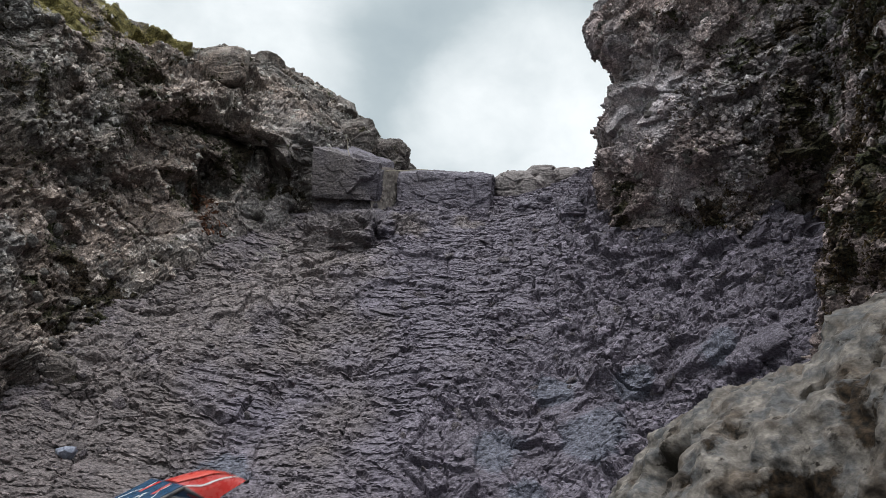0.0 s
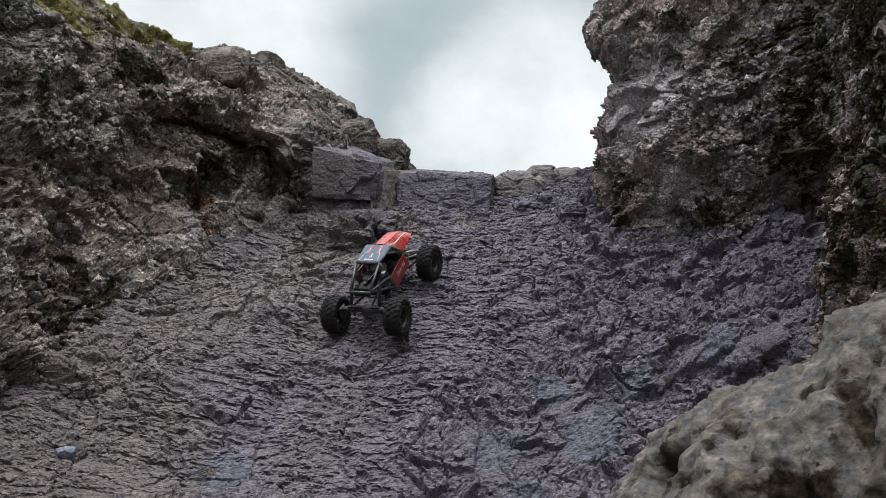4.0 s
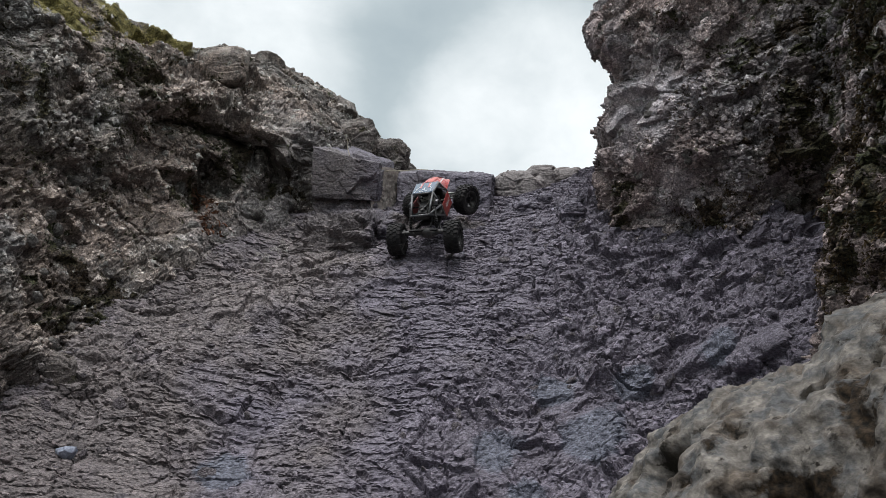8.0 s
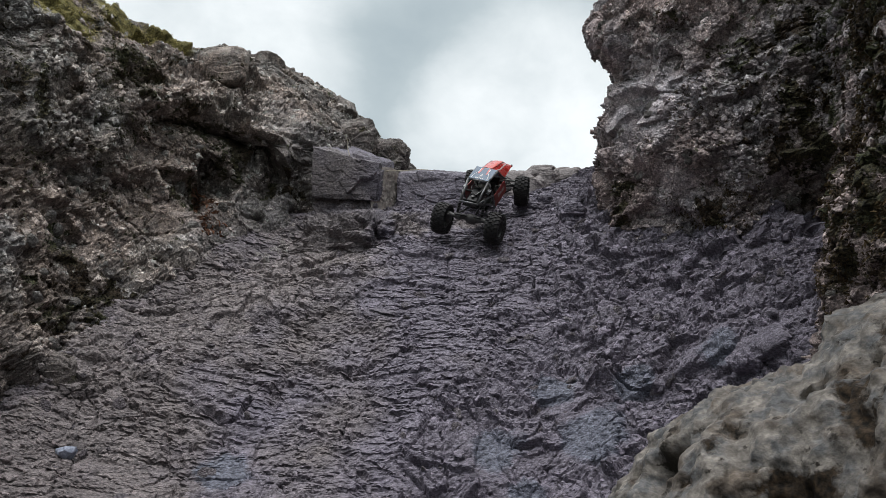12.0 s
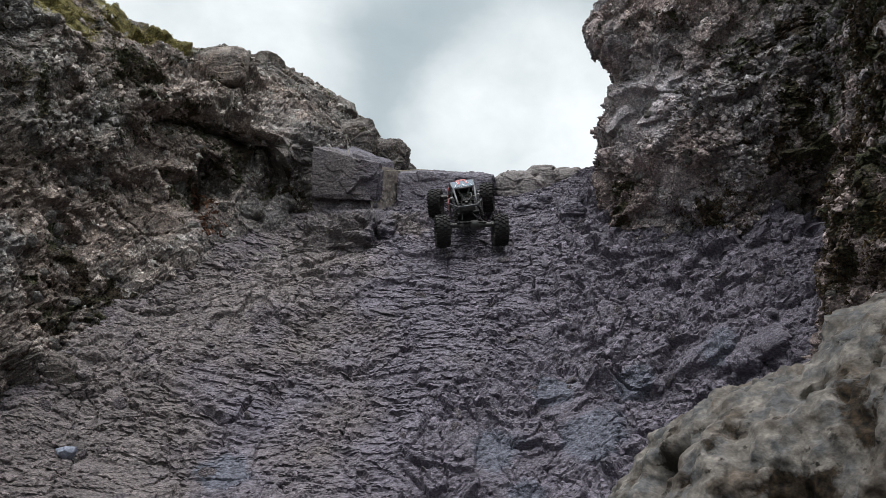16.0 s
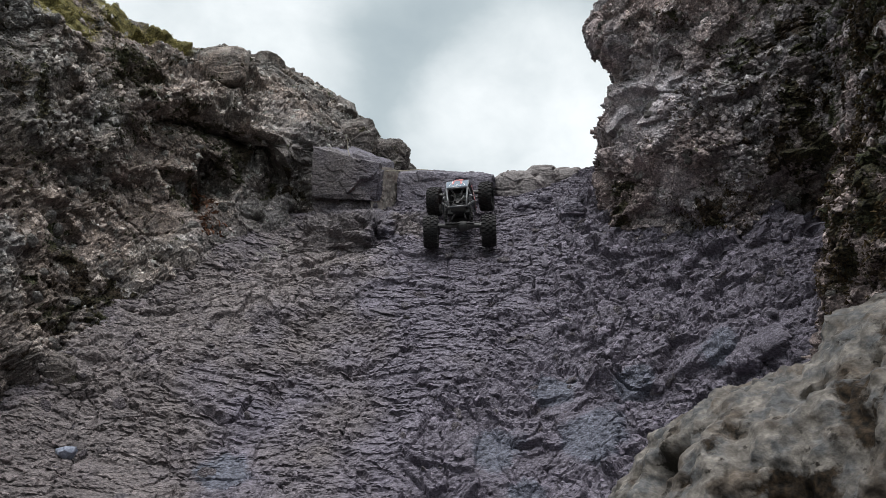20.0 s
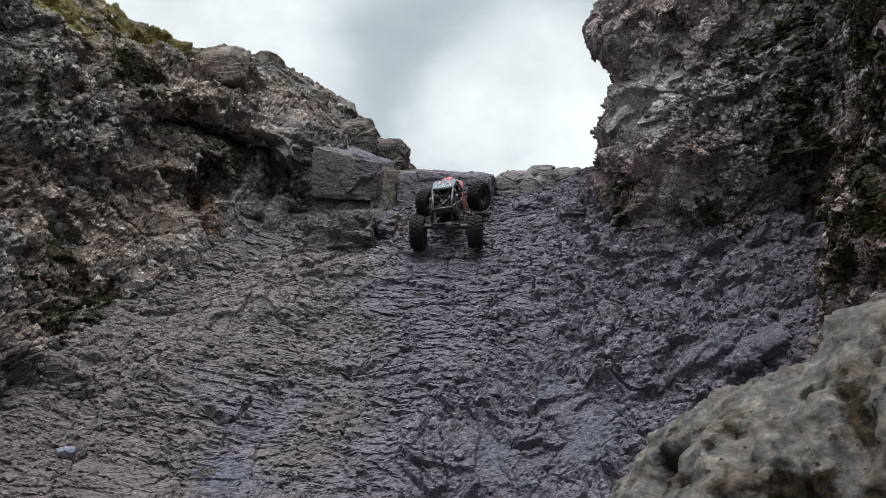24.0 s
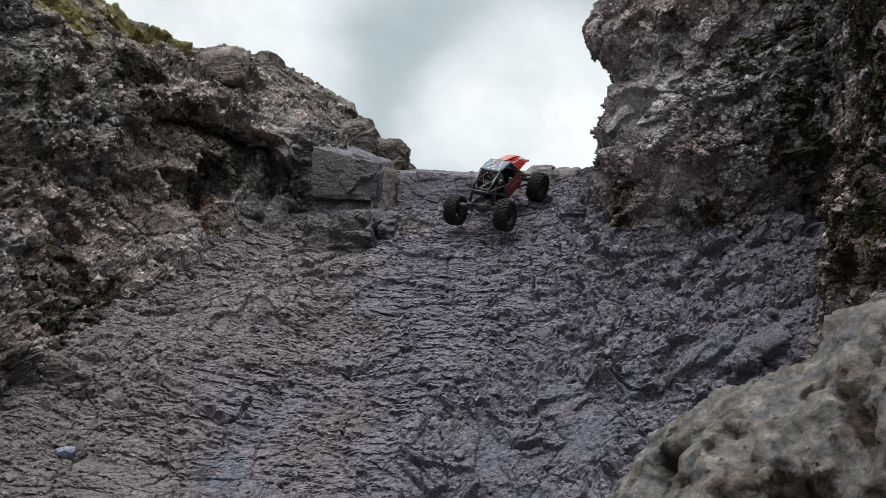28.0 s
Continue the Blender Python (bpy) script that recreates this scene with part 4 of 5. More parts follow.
def build_boulder():
    g = loft(closed(BOULDER_FORM, 0.0, 0.03, -0.25, -0.08), 0.0034, 0.0034)
    n = grid_normals(g)
    p = g.reshape(-1, 3)
    q = p + np.stack([fbm(p * 22, 3, 75), fbm(p * 22 + 5, 3, 76), fbm(p * 22 + 9, 3, 77)], -1) * 0.012
    h = fbm(p * 10, 3, 70) * 0.012 + facets(q / 0.065, 71, 0.3, 0.4, 0.15, None, 34, 0.06) * 0.012 + fbm(p * 34, 4, 73, 0.6) * 0.0065 + fbm(p * 110, 3, 72) * 0.0022
    for place, radius, depth in (((0.176, 0.583, 0.322), 0.034, 0.060), ((0.168, 0.610, 0.350), 0.012, 0.014), ((0.235, 0.53, 0.345), 0.020, 0.008), ((0.255, 0.515, 0.388), 0.010, 0.012), ((0.30, 0.50, 0.395), 0.028, 0.010)):
        h -= depth * np.clip(1 - ((q - np.array(place)) ** 2).sum(1) / radius ** 2, 0, 1)
    g = g + n * h.reshape(g.shape[:2])[..., None]
    return mesh_from_grid("boulder", g, BOULDER, smooth=True), g


boulder, boulder_grid = build_boulder()
tagged(boulder, "rounded boulder crusted with pale lichen and brown moss", "boulder")


def ease(v):
    v = np.clip(v, 0, 1)
    return v * v * (3 - 2 * v)


def ground_height(x, y):
    """The bed of the gully in its trough, hills as high as the rims on both sides and behind."""
    edge = np.minimum(np.minimum(x + 1.65, 1.31 - x), np.minimum(y + 1.3, 3.59 - y))
    z = bed_height(np.clip(x, -1.6, 1.2), np.clip(y, -1.6, 3.5)) - 0.03 - 0.13 * np.clip(edge / 0.3, 0, 1)
    lx, ly, lz = np.array([s[-1] for s in LEFT_WALL]).T
    out = np.interp(y, ly, lx) - x
    up = ease((out + 0.10) / 0.45) * ease((y - 0.2) / 1.2) * (1 - ease((y - 3.9) / 5))
    z = z + up * np.maximum(np.interp(y, ly, lz) - 0.22 - z, 0)
    rx, ry, rz = np.array([s[-1] for s in (RIGHT_WALL + UNSEEN_FLANK)[::-1]]).T
    out = x - np.interp(y, ry, rx)
    up = ease((out + 0.02) / 0.40) * ease((y + 1.6) / 1.0) * (1 - ease((y - 3.7) / 5))
    z = z + up * np.maximum(np.interp(y, ry, rz) - 0.22 - z, 0)
    far = np.hypot(x, y - 1.5)
    return z + ease((far - 4) / 30) * (-0.1 - z)


def build_ground():
    near_ = np.arange(-4.0, 4.0, 0.10)
    far = np.geomspace(4.0, 700, 46)
    xs = np.concatenate([-far[::-1], near_[1:], far])
    gx, gy = np.meshgrid(xs, xs + 1.5, indexing="ij")
    z = ground_height(gx, gy)
    p = np.stack([gx.ravel(), gy.ravel(), z.ravel()], -1)
    trough = np.minimum(np.minimum(gx + 1.3, 1.1 - gx), np.minimum(gy + 1.0, 3.3 - gy))
    bumps = fbm(p * 1.7, 5, 30).reshape(gx.shape) * 0.10 * np.clip(-trough / 0.6, 0, 1)
    return mesh_from_grid("ground", np.stack([gx, gy, z + bumps], -1), GROUND, smooth=True)


tagged(build_ground(), "rough heath and gravel ground around the rocks", "ground", kind="structure")


# ---- stones, flakes and moss ----
def tint_rock(name, lo, hi, lichen=0.0):
    """Stone whose tone differs from piece to piece."""
    m = Mat(name, 0.88, spec=0.25)
    luck = m.t.nodes.new("ShaderNodeObjectInfo").outputs["Random"]
    col = m.ramp(luck, (0.0, lo), (1.0, hi))
    col = m.mix(0.7, col, tones(m, m.voronoi(9, wobble=0.1), 0.6, 1.4), "MULTIPLY")
    fine = m.noise(14, 3, 0.6)
    col = m.mix(m.span(fine, 0.60 - lichen, 0.66 - lichen), col, (0.33, 0.33, 0.31))
    col = m.mix(m.span(fine, 0.40, 0.34), col, (0.05, 0.043, 0.036))
    m.colour(col)
    m.bump(m.noise(10, 4, 0.6), 0.8, 0.15)
    return m.m


STONE_WALL = tint_rock("cliff_stone", (0.10, 0.090, 0.082), (0.28, 0.262, 0.245), 0.02)
STONE_SLOPE = tint_rock("basalt_flake", (0.115, 0.098, 0.108), (0.235, 0.21, 0.228))


def stone_mesh(name, seed, flat, material):
    """An angular fragment about one unit across, cut by random planes."""
    rng = random.Random(seed)
    bm = bmesh.new()
    bmesh.ops.create_icosphere(bm, subdivisions=2, radius=0.5)
    for _ in range(9):
        n = Vector((rng.gauss(0, 1), rng.gauss(0, 1), rng.gauss(0, 1))).normalized()
        far = rng.uniform(0.26, 0.42)
        for v in bm.verts:
            over = v.co.dot(n) - far
            if over > 0:
                v.co -= n * over
    for v in bm.verts:
        v.co = Vector((v.co.x * rng.uniform(0.97, 1.03), v.co.y * 0.8, v.co.z * flat))
    me = bpy.data.meshes.new(name)
    bm.to_mesh(me)
    bm.free()
    me.materials.append(material)
    return me


def set_stones(parent, name, meshes, grid, rows, cols, count, lo, hi, seed, sink, flat_on=True):
    """Stones sunk into a rock face, at random places of its grid; thicker where the rock is rubbly."""
    rng = random.Random(seed)
    n = grid_normals(grid)
    made = 0
    while made < count:
        i = rng.randint(*rows)
        j = rng.randint(*cols)
        p, w = Vector(grid[i, j]), Vector(n[i, j])
        if noise.noise(p * 3.0 + Vector((seed, 0, 0))) < -0.05:
            continue
        size = lo * (hi / lo) ** (rng.random() ** 1.8)
        q = w.to_track_quat("Z", "Y") @ Euler((rng.gauss(0, 0.3), rng.gauss(0, 0.3), rng.uniform(0, 6.28))).to_quaternion()
        o = new(name, rng.choice(meshes))
        o.matrix_world = Matrix.LocRotScale(p - w * size * sink, q, (size * rng.uniform(0.8, 1.4), size, size))
        o.parent = parent
        made += 1


wall_stones = [stone_mesh("stone", 500 + k, 0.75, STONE_WALL) for k in range(7)]
slope_flakes = [stone_mesh("rock_flake", 600 + k, 0.38, STONE_SLOPE) for k in range(7)]
nu, nv = left_grid.shape[:2]
set_stones(left_wall, "stone", wall_stones, left_grid, (int(nu * 0.12), int(nu * 0.86)), (int(nv * 0.12), int(nv * 0.60)), 280, 0.014, 0.050, 7, 0.10)
nu, nv = right_grid.shape[:2]
nu = int(np.argmax(right_grid[:, nv // 2, 1] < 0.80))
set_stones(right_wall, "stone", wall_stones, right_grid, (int(nu * 0.20), int(nu * 0.97)), (int(nv * 0.10), int(nv * 0.78)), 290, 0.012, 0.045, 8, 0.10)
fine_x = (int(np.searchsorted(bed_grid[:, 0, 0], -1.2)), int(np.searchsorted(bed_grid[:, 0, 0], 0.95)))
fine_y = (int(np.searchsorted(bed_grid[0, :, 1], 1.45)), int(np.searchsorted(bed_grid[0, :, 1], 2.80)))
set_stones(bed, "rock_flake", slope_flakes, bed_grid, fine_x, fine_y, 260, 0.016, 0.055, 9, 0.06)


def splinters(seed, count, flat):
    """Small angular solids about one unit across: their corners and triangles."""
    rng = random.Random(seed)
    out = []
    for _ in range(count):
        bm = bmesh.new()
        for _ in range(13):
            v = Vector((rng.gauss(0, 1), rng.gauss(0, 1), rng.gauss(0, 1))).normalized() * rng.uniform(0.40, 0.60)
            bm.verts.new((v.x * rng.uniform(0.9, 1.2), v.y * 0.85, v.z * flat))
        made = bmesh.ops.convex_hull(bm, input=bm.verts[:])
        spare = [v for v in made["geom_interior"] if isinstance(v, bmesh.types.BMVert)]
        bmesh.ops.delete(bm, geom=spare, context="VERTS")
        bmesh.ops.triangulate(bm, faces=bm.faces[:])
        bm.verts.index_update()
        out.append((np.array([v.co[:] for v in bm.verts]), np.array([[v.index for v in f.verts] for f in bm.faces])))
        bm.free()
    return out


def crowd(name, shapes, grid, rows, cols, count, lo, hi, material, seed, sink, bare=-0.1, spare=(), tilt=0.45, fineness=4.0, shy=0.93):
    """Fragments crowding a rock face, as one mesh: many small ones and few large, none on the places spared."""
    rng = np.random.RandomState(seed)
    broad = grid[::5, ::5]
    n = grid_normals(broad)
    tries = count * 4
    i, j = rng.randint(rows[0], rows[1], tries), rng.randint(cols[0], cols[1], tries)
    p, w = grid[i, j], n[np.minimum(i // 5, n.shape[0] - 1), np.minimum(j // 5, n.shape[1] - 1)]
    keep = fbm(p * fineness + seed, 3, seed) > bare
    for place, size in spare:
        keep &= rng.rand(tries) > shy * np.exp(-((p - np.array(place)) ** 2).sum(1) / (size * 0.9) ** 2)
    p, w = p[keep][:count], w[keep][:count]
    m = len(p)
    size = lo * (hi / lo) ** (rng.rand(m) ** 2.2)
    up = w + rng.normal(size=(m, 3)) * tilt * 0.6
    up /= np.linalg.norm(up, axis=1)[:, None]
    a = np.cross(up, rng.normal(size=(m, 3)))
    a /= np.linalg.norm(a, axis=1)[:, None]
    b = np.cross(up, a)
    kind = rng.randint(0, len(shapes), m)
    verts, tris, base = [], [], 0
    for k, (co, tri) in enumerate(shapes):
        who = np.nonzero(kind == k)[0]
        at = (p - w * size[:, None] * sink)[who]
        v = at[:, None] + size[who, None, None] * (co[None, :, 0, None] * a[who][:, None] + co[None, :, 1, None] * b[who][:, None] + co[None, :, 2, None] * up[who][:, None])
        verts.append(v.reshape(-1, 3))
        tris.append((tri[None] + (base + np.arange(len(who)) * len(co))[:, None, None]).reshape(-1, 3))
        base += len(who) * len(co)
    verts, tris = np.concatenate(verts), np.concatenate(tris)
    me = bpy.data.meshes.new(name)
    me.vertices.add(len(verts))
    me.vertices.foreach_set("co", verts.reshape(-1).astype(np.float32))
    me.loops.add(tris.size)
    me.loops.foreach_set("vertex_index", tris.reshape(-1).astype(np.int32))
    me.polygons.add(len(tris))
    me.polygons.foreach_set("loop_start", np.arange(0, tris.size, 3, dtype=np.int32))
    me.update(calc_edges=True)
    me.polygons.foreach_set("use_smooth", np.full(len(tris), False))
    me.materials.append(material)
    me.validate()
    return new(name, me)


chunks, flakes = splinters(900, 14, 0.8), splinters(930, 12, 0.30)
nu, nv = left_grid.shape[:2]
tagged(crowd("cliff_rubble", chunks, left_grid, (int(nu * 0.10), int(nu * 0.93)), (int(nv * 0.04), int(nv * 0.80)), 11500, 0.008, 0.038, LOOSE_WEST, 21, 0.13, -0.22, CLEAN_WEST + MOSSY_RIM), "grey-brown angular rock fragments crowding the cliff face", "rubble", kind="stuff")
nu, nv = right_grid.shape[:2]
nu = int(np.argmax(right_grid[:, nv // 2, 1] < 0.80))
tagged(crowd("cliff_rubble", chunks, right_grid, (int(nu * 0.10), int(nu * 0.98)), (int(nv * 0.04), int(nv * 0.84)), 12500, 0.008, 0.036, LOOSE_EAST, 22, 0.13, -0.25, CLEAN_EAST, shy=0.80), "grey and mossy angular rock fragments crowding the cliff face", "rubble", kind="stuff")
bank_x = (int(np.searchsorted(bed_grid[:, 0, 0], 0.36)), int(np.searchsorted(bed_grid[:, 0, 0], 1.0)))
tagged(crowd("bank_rubble", chunks, bed_grid, bank_x, fine_y, 2600, 0.008, 0.050, LOOSE_SLOPE, 23, 0.18, 0.0, SLATE, 0.6), "purple-grey angular basalt rubble on the bank of the slope", "rubble", kind="stuff")
tagged(crowd("slope_flakes", flakes, bed_grid, fine_x, fine_y, 6000, 0.008, 0.036, LOOSE_SLOPE, 24, 0.06, -0.1, SLATE, 0.35), "thin basalt flakes lying over the slope", "rubble", kind="stuff")
foot_x = (int(np.searchsorted(bed_grid[:, 0, 0], -1.2)), int(np.searchsorted(bed_grid[:, 0, 0], -0.80)))
tagged(crowd("foot_rubble", chunks, bed_grid, foot_x, (fine_y[0], int(np.searchsorted(bed_grid[0, :, 1], 2.35))), 700, 0.008, 0.040, LOOSE_SLOPE, 25, 0.18, 0.12, (), 0.6), "grey rock fragments at the foot of the cliff", "rubble", kind="stuff")


def nearest(grid, place):
    d = ((grid - np.array(place)) ** 2).sum(-1)
    return np.unravel_index(d.argmin(), d.shape)


# a pale blue-grey stone bedded in the slope
PALE = plain_rock("pale_blue_stone", (0.26, 0.29, 0.37), (0.40, 0.43, 0.52))
for k, (place, size) in enumerate((((-0.893, 1.752, 0.295), 0.062), ((-0.90, 1.58, 0.18), 0.036))):
    i, j = nearest(bed_grid, place)
    w = Vector(grid_normals(bed_grid[max(i - 3, 0):i + 4, max(j - 3, 0):j + 4])[3, 3])
    (co, tri), = splinters(71 + k, 1, 0.45)
    o = tagged(new("bedded_stone", solid_mesh("bedded_stone", co, tri, PALE)), "pale blue-grey angular stone bedded in the slope", "stone")
    o.matrix_world = Matrix.LocRotScale(Vector(bed_grid[i, j]) + w * size * 0.06, w.to_track_quat("Z", "Y"), (size * 0.9, size * 1.15, size))


def moss_mat(name, a, b):
    m = Mat(name, 0.95, spec=0.1)
    luck = m.position().outputs["Random Per Island"]
    m.colour(m.mix(0.5, m.ramp(luck, (0.0, a), (1.0, b)), m.ramp(m.noise(30, 3, 0.6), (0.3, (0.5, 0.5, 0.5)), (0.7, (1.3, 1.3, 1.2))), "MULTIPLY"))
    return m.m


def tufts(name, grid, rows, cols, count, length, material, seed, bare, droop):
    """Short fibres in clumps over a rock face, as one mesh."""
    rng = np.random.RandomState(seed)
    n = grid_normals(grid)
    i = rng.randint(rows[0], rows[1], count * 3)
    j = rng.randint(cols[0], cols[1], count * 3)
    p, w = grid[i, j], n[i, j]
    keep = fbm(p * 5.0 + seed, 3, seed) > bare
    p, w = p[keep][:count], w[keep][:count]
    k = 4
    p, w = np.repeat(p, k, 0), np.repeat(w, k, 0)
    m = len(p)
    p = p + rng.normal(size=(m, 3)) * length * 0.4
    way = w + rng.normal(size=(m, 3)) * 0.55 + np.array((0, 0, -droop))
    way /= np.linalg.norm(way, axis=1)[:, None]
    side = np.cross(way, rng.normal(size=(m, 3)))
    side /= np.linalg.norm(side, axis=1)[:, None]
    size = length * rng.uniform(0.5, 1.4, (m, 1))
    a = p - w * 0.003
    mid = a + way * size * 0.5
    tri = np.stack([a - side * size * 0.16, a + side * size * 0.16, mid + side * size * 0.18, a + way * size + np.array((0, 0, -droop)) * size * 0.4, mid - side * size * 0.18], 1)
    faces = np.arange(m * 5).reshape(m, 5)
    me = bpy.data.meshes.new(name)
    me.from_pydata(tri.reshape(-1, 3).tolist(), [], faces.tolist())
    me.materials.append(material)
    return new(name, me)


GREEN_MOSS = moss_mat("yellow_green_moss", (0.20, 0.175, 0.065), (0.42, 0.36, 0.16))
BROWN_MOSS = moss_mat("brown_moss", (0.022, 0.015, 0.009), (0.075, 0.052, 0.026))
DARK_MOSS = moss_mat("dark_green_moss", (0.018, 0.020, 0.010), (0.060, 0.058, 0.026))
nu, nv = left_grid.shape[:2]
tagged(tufts("rim_moss", left_grid, (int(nu * 0.16), int(nu * 0.52)), (int(nv * 0.65), int(nv * 0.82)), 12000, 0.0044, GREEN_MOSS, 3, -0.30, 0.25), "yellow-green moss over the rim of the cliff", "moss", kind="stuff")
tagged(tufts("cliff_moss", left_grid, (int(nu * 0.10), int(nu * 0.45)), (int(nv * 0.3), int(nv * 0.78)), 2200, 0.008, DARK_MOSS, 4, 0.26, 0.4), "dark moss in the hollows of the cliff", "moss", kind="stuff")
nu, nv = right_grid.shape[:2]
nu = int(np.argmax(right_grid[:, nv // 2, 1] < 0.80))
tagged(tufts("hanging_moss", right_grid, (int(nu * 0.30), int(nu * 0.97)), (int(nv * 0.08), int(nv * 0.80)), 6000, 0.008, BROWN_MOSS, 5, 0.12, 0.5), "dry brown moss hanging on the dark cliff", "moss", kind="stuff")
tagged(tufts("crag_moss", right_grid, (int(nu * 0.74), int(nu * 0.99)), (int(nv * 0.06), int(nv * 0.80)), 7000, 0.0075, BROWN_MOSS, 6, -0.25, 0.5), "brown moss matted over the near crag", "moss", kind="stuff")
nu, nv = boulder_grid.shape[:2]
# brown moss, made denser on the flank to stand for the crag's shade
tagged(tufts("boulder_moss", boulder_grid, (int(nu * 0.50), int(nu * 0.98)), (int(nv * 0.30), int(nv * 0.66)), 2600, 0.005, BROWN_MOSS, 8, 0.10, 0.3), "brown moss in patches on the boulder", "moss", kind="stuff")
tagged(tufts("boulder_moss", boulder_grid, (int(nu * 0.74), int(nu * 0.99)), (int(nv * 0.34), int(nv * 0.56)), 5000, 0.005, BROWN_MOSS, 9, -0.12, 0.3), "brown moss on the boulder's flank, with dark tufts added to stand for shade", "moss", kind="stuff")


# ---- dry stems and roots ----
STRAW = moss_mat("dry_straw", (0.20, 0.178, 0.145), (0.34, 0.305, 0.255))
RUST_ROOT = moss_mat("rusty_root_fibres", (0.045, 0.022, 0.014), (0.15, 0.075, 0.048))


def stem(name, path, r, label):
    """A bent dry stem, thinner towards its tip."""
    pts = spline_axis(np.array(path, float), 0.006, 0)
    bm = bmesh.new()
    rings = []
    for k, p in enumerate(pts):
        ahead = Vector(pts[min(k + 1, len(pts) - 1)] - pts[max(k - 1, 0)]).normalized()
        a = ahead.orthogonal().normalized()
        b = ahead.cross(a)
        w = r * (1 - 0.6 * k / len(pts))
        rings.append([bm.verts.new(Vector(p) + (a * math.cos(t) + b * math.sin(t)) * w) for t in (0, 1.26, 2.51, 3.77, 5.03)])
    for p, q in zip(rings[:-1], rings[1:]):
        for j in range(5):
            bm.faces.new((p[j], p[(j + 1) % 5], q[(j + 1) % 5], q[j]))
    bm.faces.new(rings[0][::-1])
    bm.faces.new(rings[-1])
    me = bpy.data.meshes.new(name)
    bm.to_mesh(me)
    bm.free()
    me.materials.append(STRAW)
    return tagged(new(name, me), label, "dry plant")


stem("dry_plant", STEM_PATH, 0.0022, "short dry straw-coloured stem growing on top of the basalt block")
stem("dry_root", ROOT_PATH, 0.0028, "pale dry root lying along the basalt ledge")
nu, nv = left_grid.shape[:2]
i, j = nearest(left_grid, ROOTS_AT)
tagged(tufts("root_fibres", left_grid, (max(i - 10, 0), i + 10), (max(j - 22, 0), j + 22), 90, 0.020, RUST_ROOT, 12, -0.6, 0.7), "rusty brown root fibres hanging from the cliff hollow", "roots", kind="stuff")


# ---- the radio-controlled crawler: x to its right, y ahead, z up from the hubs ----
def paint(name, base, rough=0.35, metal=0.0, dust=0.35, spec=0.5):
    """Painted or moulded plastic with dust in patches and fine scratches."""
    m = Mat(name, rough, metal, spec)
    spots = m.noise(60, 6, 0.65)
    fine = m.noise(400, 3, 0.6)
    col = m.mix(m.calc("MULTIPLY", m.span(spots, 0.45, 0.72), dust), base, (0.20, 0.17, 0.145))
    m.colour(m.mix(m.calc("MULTIPLY", m.span(fine, 0.6, 0.75), 0.25), col, (0.32, 0.29, 0.26)))
    m.roughness(m.calc("ADD", m.calc("MULTIPLY", spots, 0.22), rough - 0.08))
    m.bump(fine, 0.08, 0.0006)
    return m.m


RUBBER = paint("dusty_rubber", (0.013, 0.0125, 0.013), 0.8, dust=0.10, spec=0.25)
BLACK = paint("black_nylon", (0.006, 0.006, 0.0065), 0.55, dust=0.05, spec=0.25)
TUBE = paint("dark_grey_tube", (0.055, 0.058, 0.064), 0.32, dust=0.4)
RED = paint("red_paint", (0.36, 0.026, 0.022), 0.25, dust=0.25, spec=0.5)
ORANGE = paint("orange_paint", (0.44, 0.042, 0.026), 0.3, dust=0.20)
MAROON = paint("dark_red_paint", (0.20, 0.022, 0.016), 0.35, dust=0.25)
BLUE = paint("blue_black_paint", (0.014, 0.045, 0.090), 0.18, dust=0.12, spec=0.40)
WHITE = paint("white_print", (0.50, 0.50, 0.49), 0.4, dust=0.45)
STEEL = paint("dusty_steel", (0.50, 0.49, 0.47), 0.35, metal=0.9, dust=0.3)
RIM = paint("grey_wheel", (0.030, 0.029, 0.029), 0.5, dust=0.30)
STRAP = paint("pale_grey_wire", (0.22, 0.22, 0.23), 0.5, dust=0.3)
SIDE_RED = paint("dull_red_paint", (0.25, 0.020, 0.017), 0.34, dust=0.25)
GREY = paint("grey_axle_casting", (0.022, 0.021, 0.021), 0.55, dust=0.22)

HALF_TRACK, HALF_BASE, TYRE = 0.103, 0.155, 0.0585


def add_tube(bm, a, b, r, sides=10, r2=None):
    a, b = Vector(a), Vector(b)
    m = Matrix.Translation((a + b) / 2) @ (b - a).to_track_quat("Z", "Y").to_matrix().to_4x4()
    bmesh.ops.create_cone(bm, cap_ends=True, segments=sides, radius1=r, radius2=r if r2 is None else r2, depth=(b - a).length, matrix=m)


def add_box(bm, centre, size, turn=(0, 0, 0), bevel=0.0):
    m = Matrix.LocRotScale(centre, Euler([radians(v) for v in turn]), size)
    made = bmesh.ops.create_cube(bm, size=1, matrix=m)["verts"]
    if bevel:
        edges = list({e for v in made for e in v.link_edges})
        bmesh.ops.bevel(bm, geom=edges, offset=bevel, segments=2, affect="EDGES", profile=0.6)


def tube_part(name, a, b, r, material, parent, label=""):
    bm = bmesh.new()
    add_tube(bm, a, b, r)
    for p in (a, b):
        bmesh.ops.create_uvsphere(bm, u_segments=8, v_segments=6, radius=r * 1.04, matrix=Matrix.Translation(p))
    return part(name, bm, material, parent, label, smooth=True)


def box_part(name, centre, size, material, parent, turn=(0, 0, 0), bevel=0.002, label=""):
    bm = bmesh.new()
    add_box(bm, centre, size, turn, bevel)
    return part(name, bm, material, parent, label)


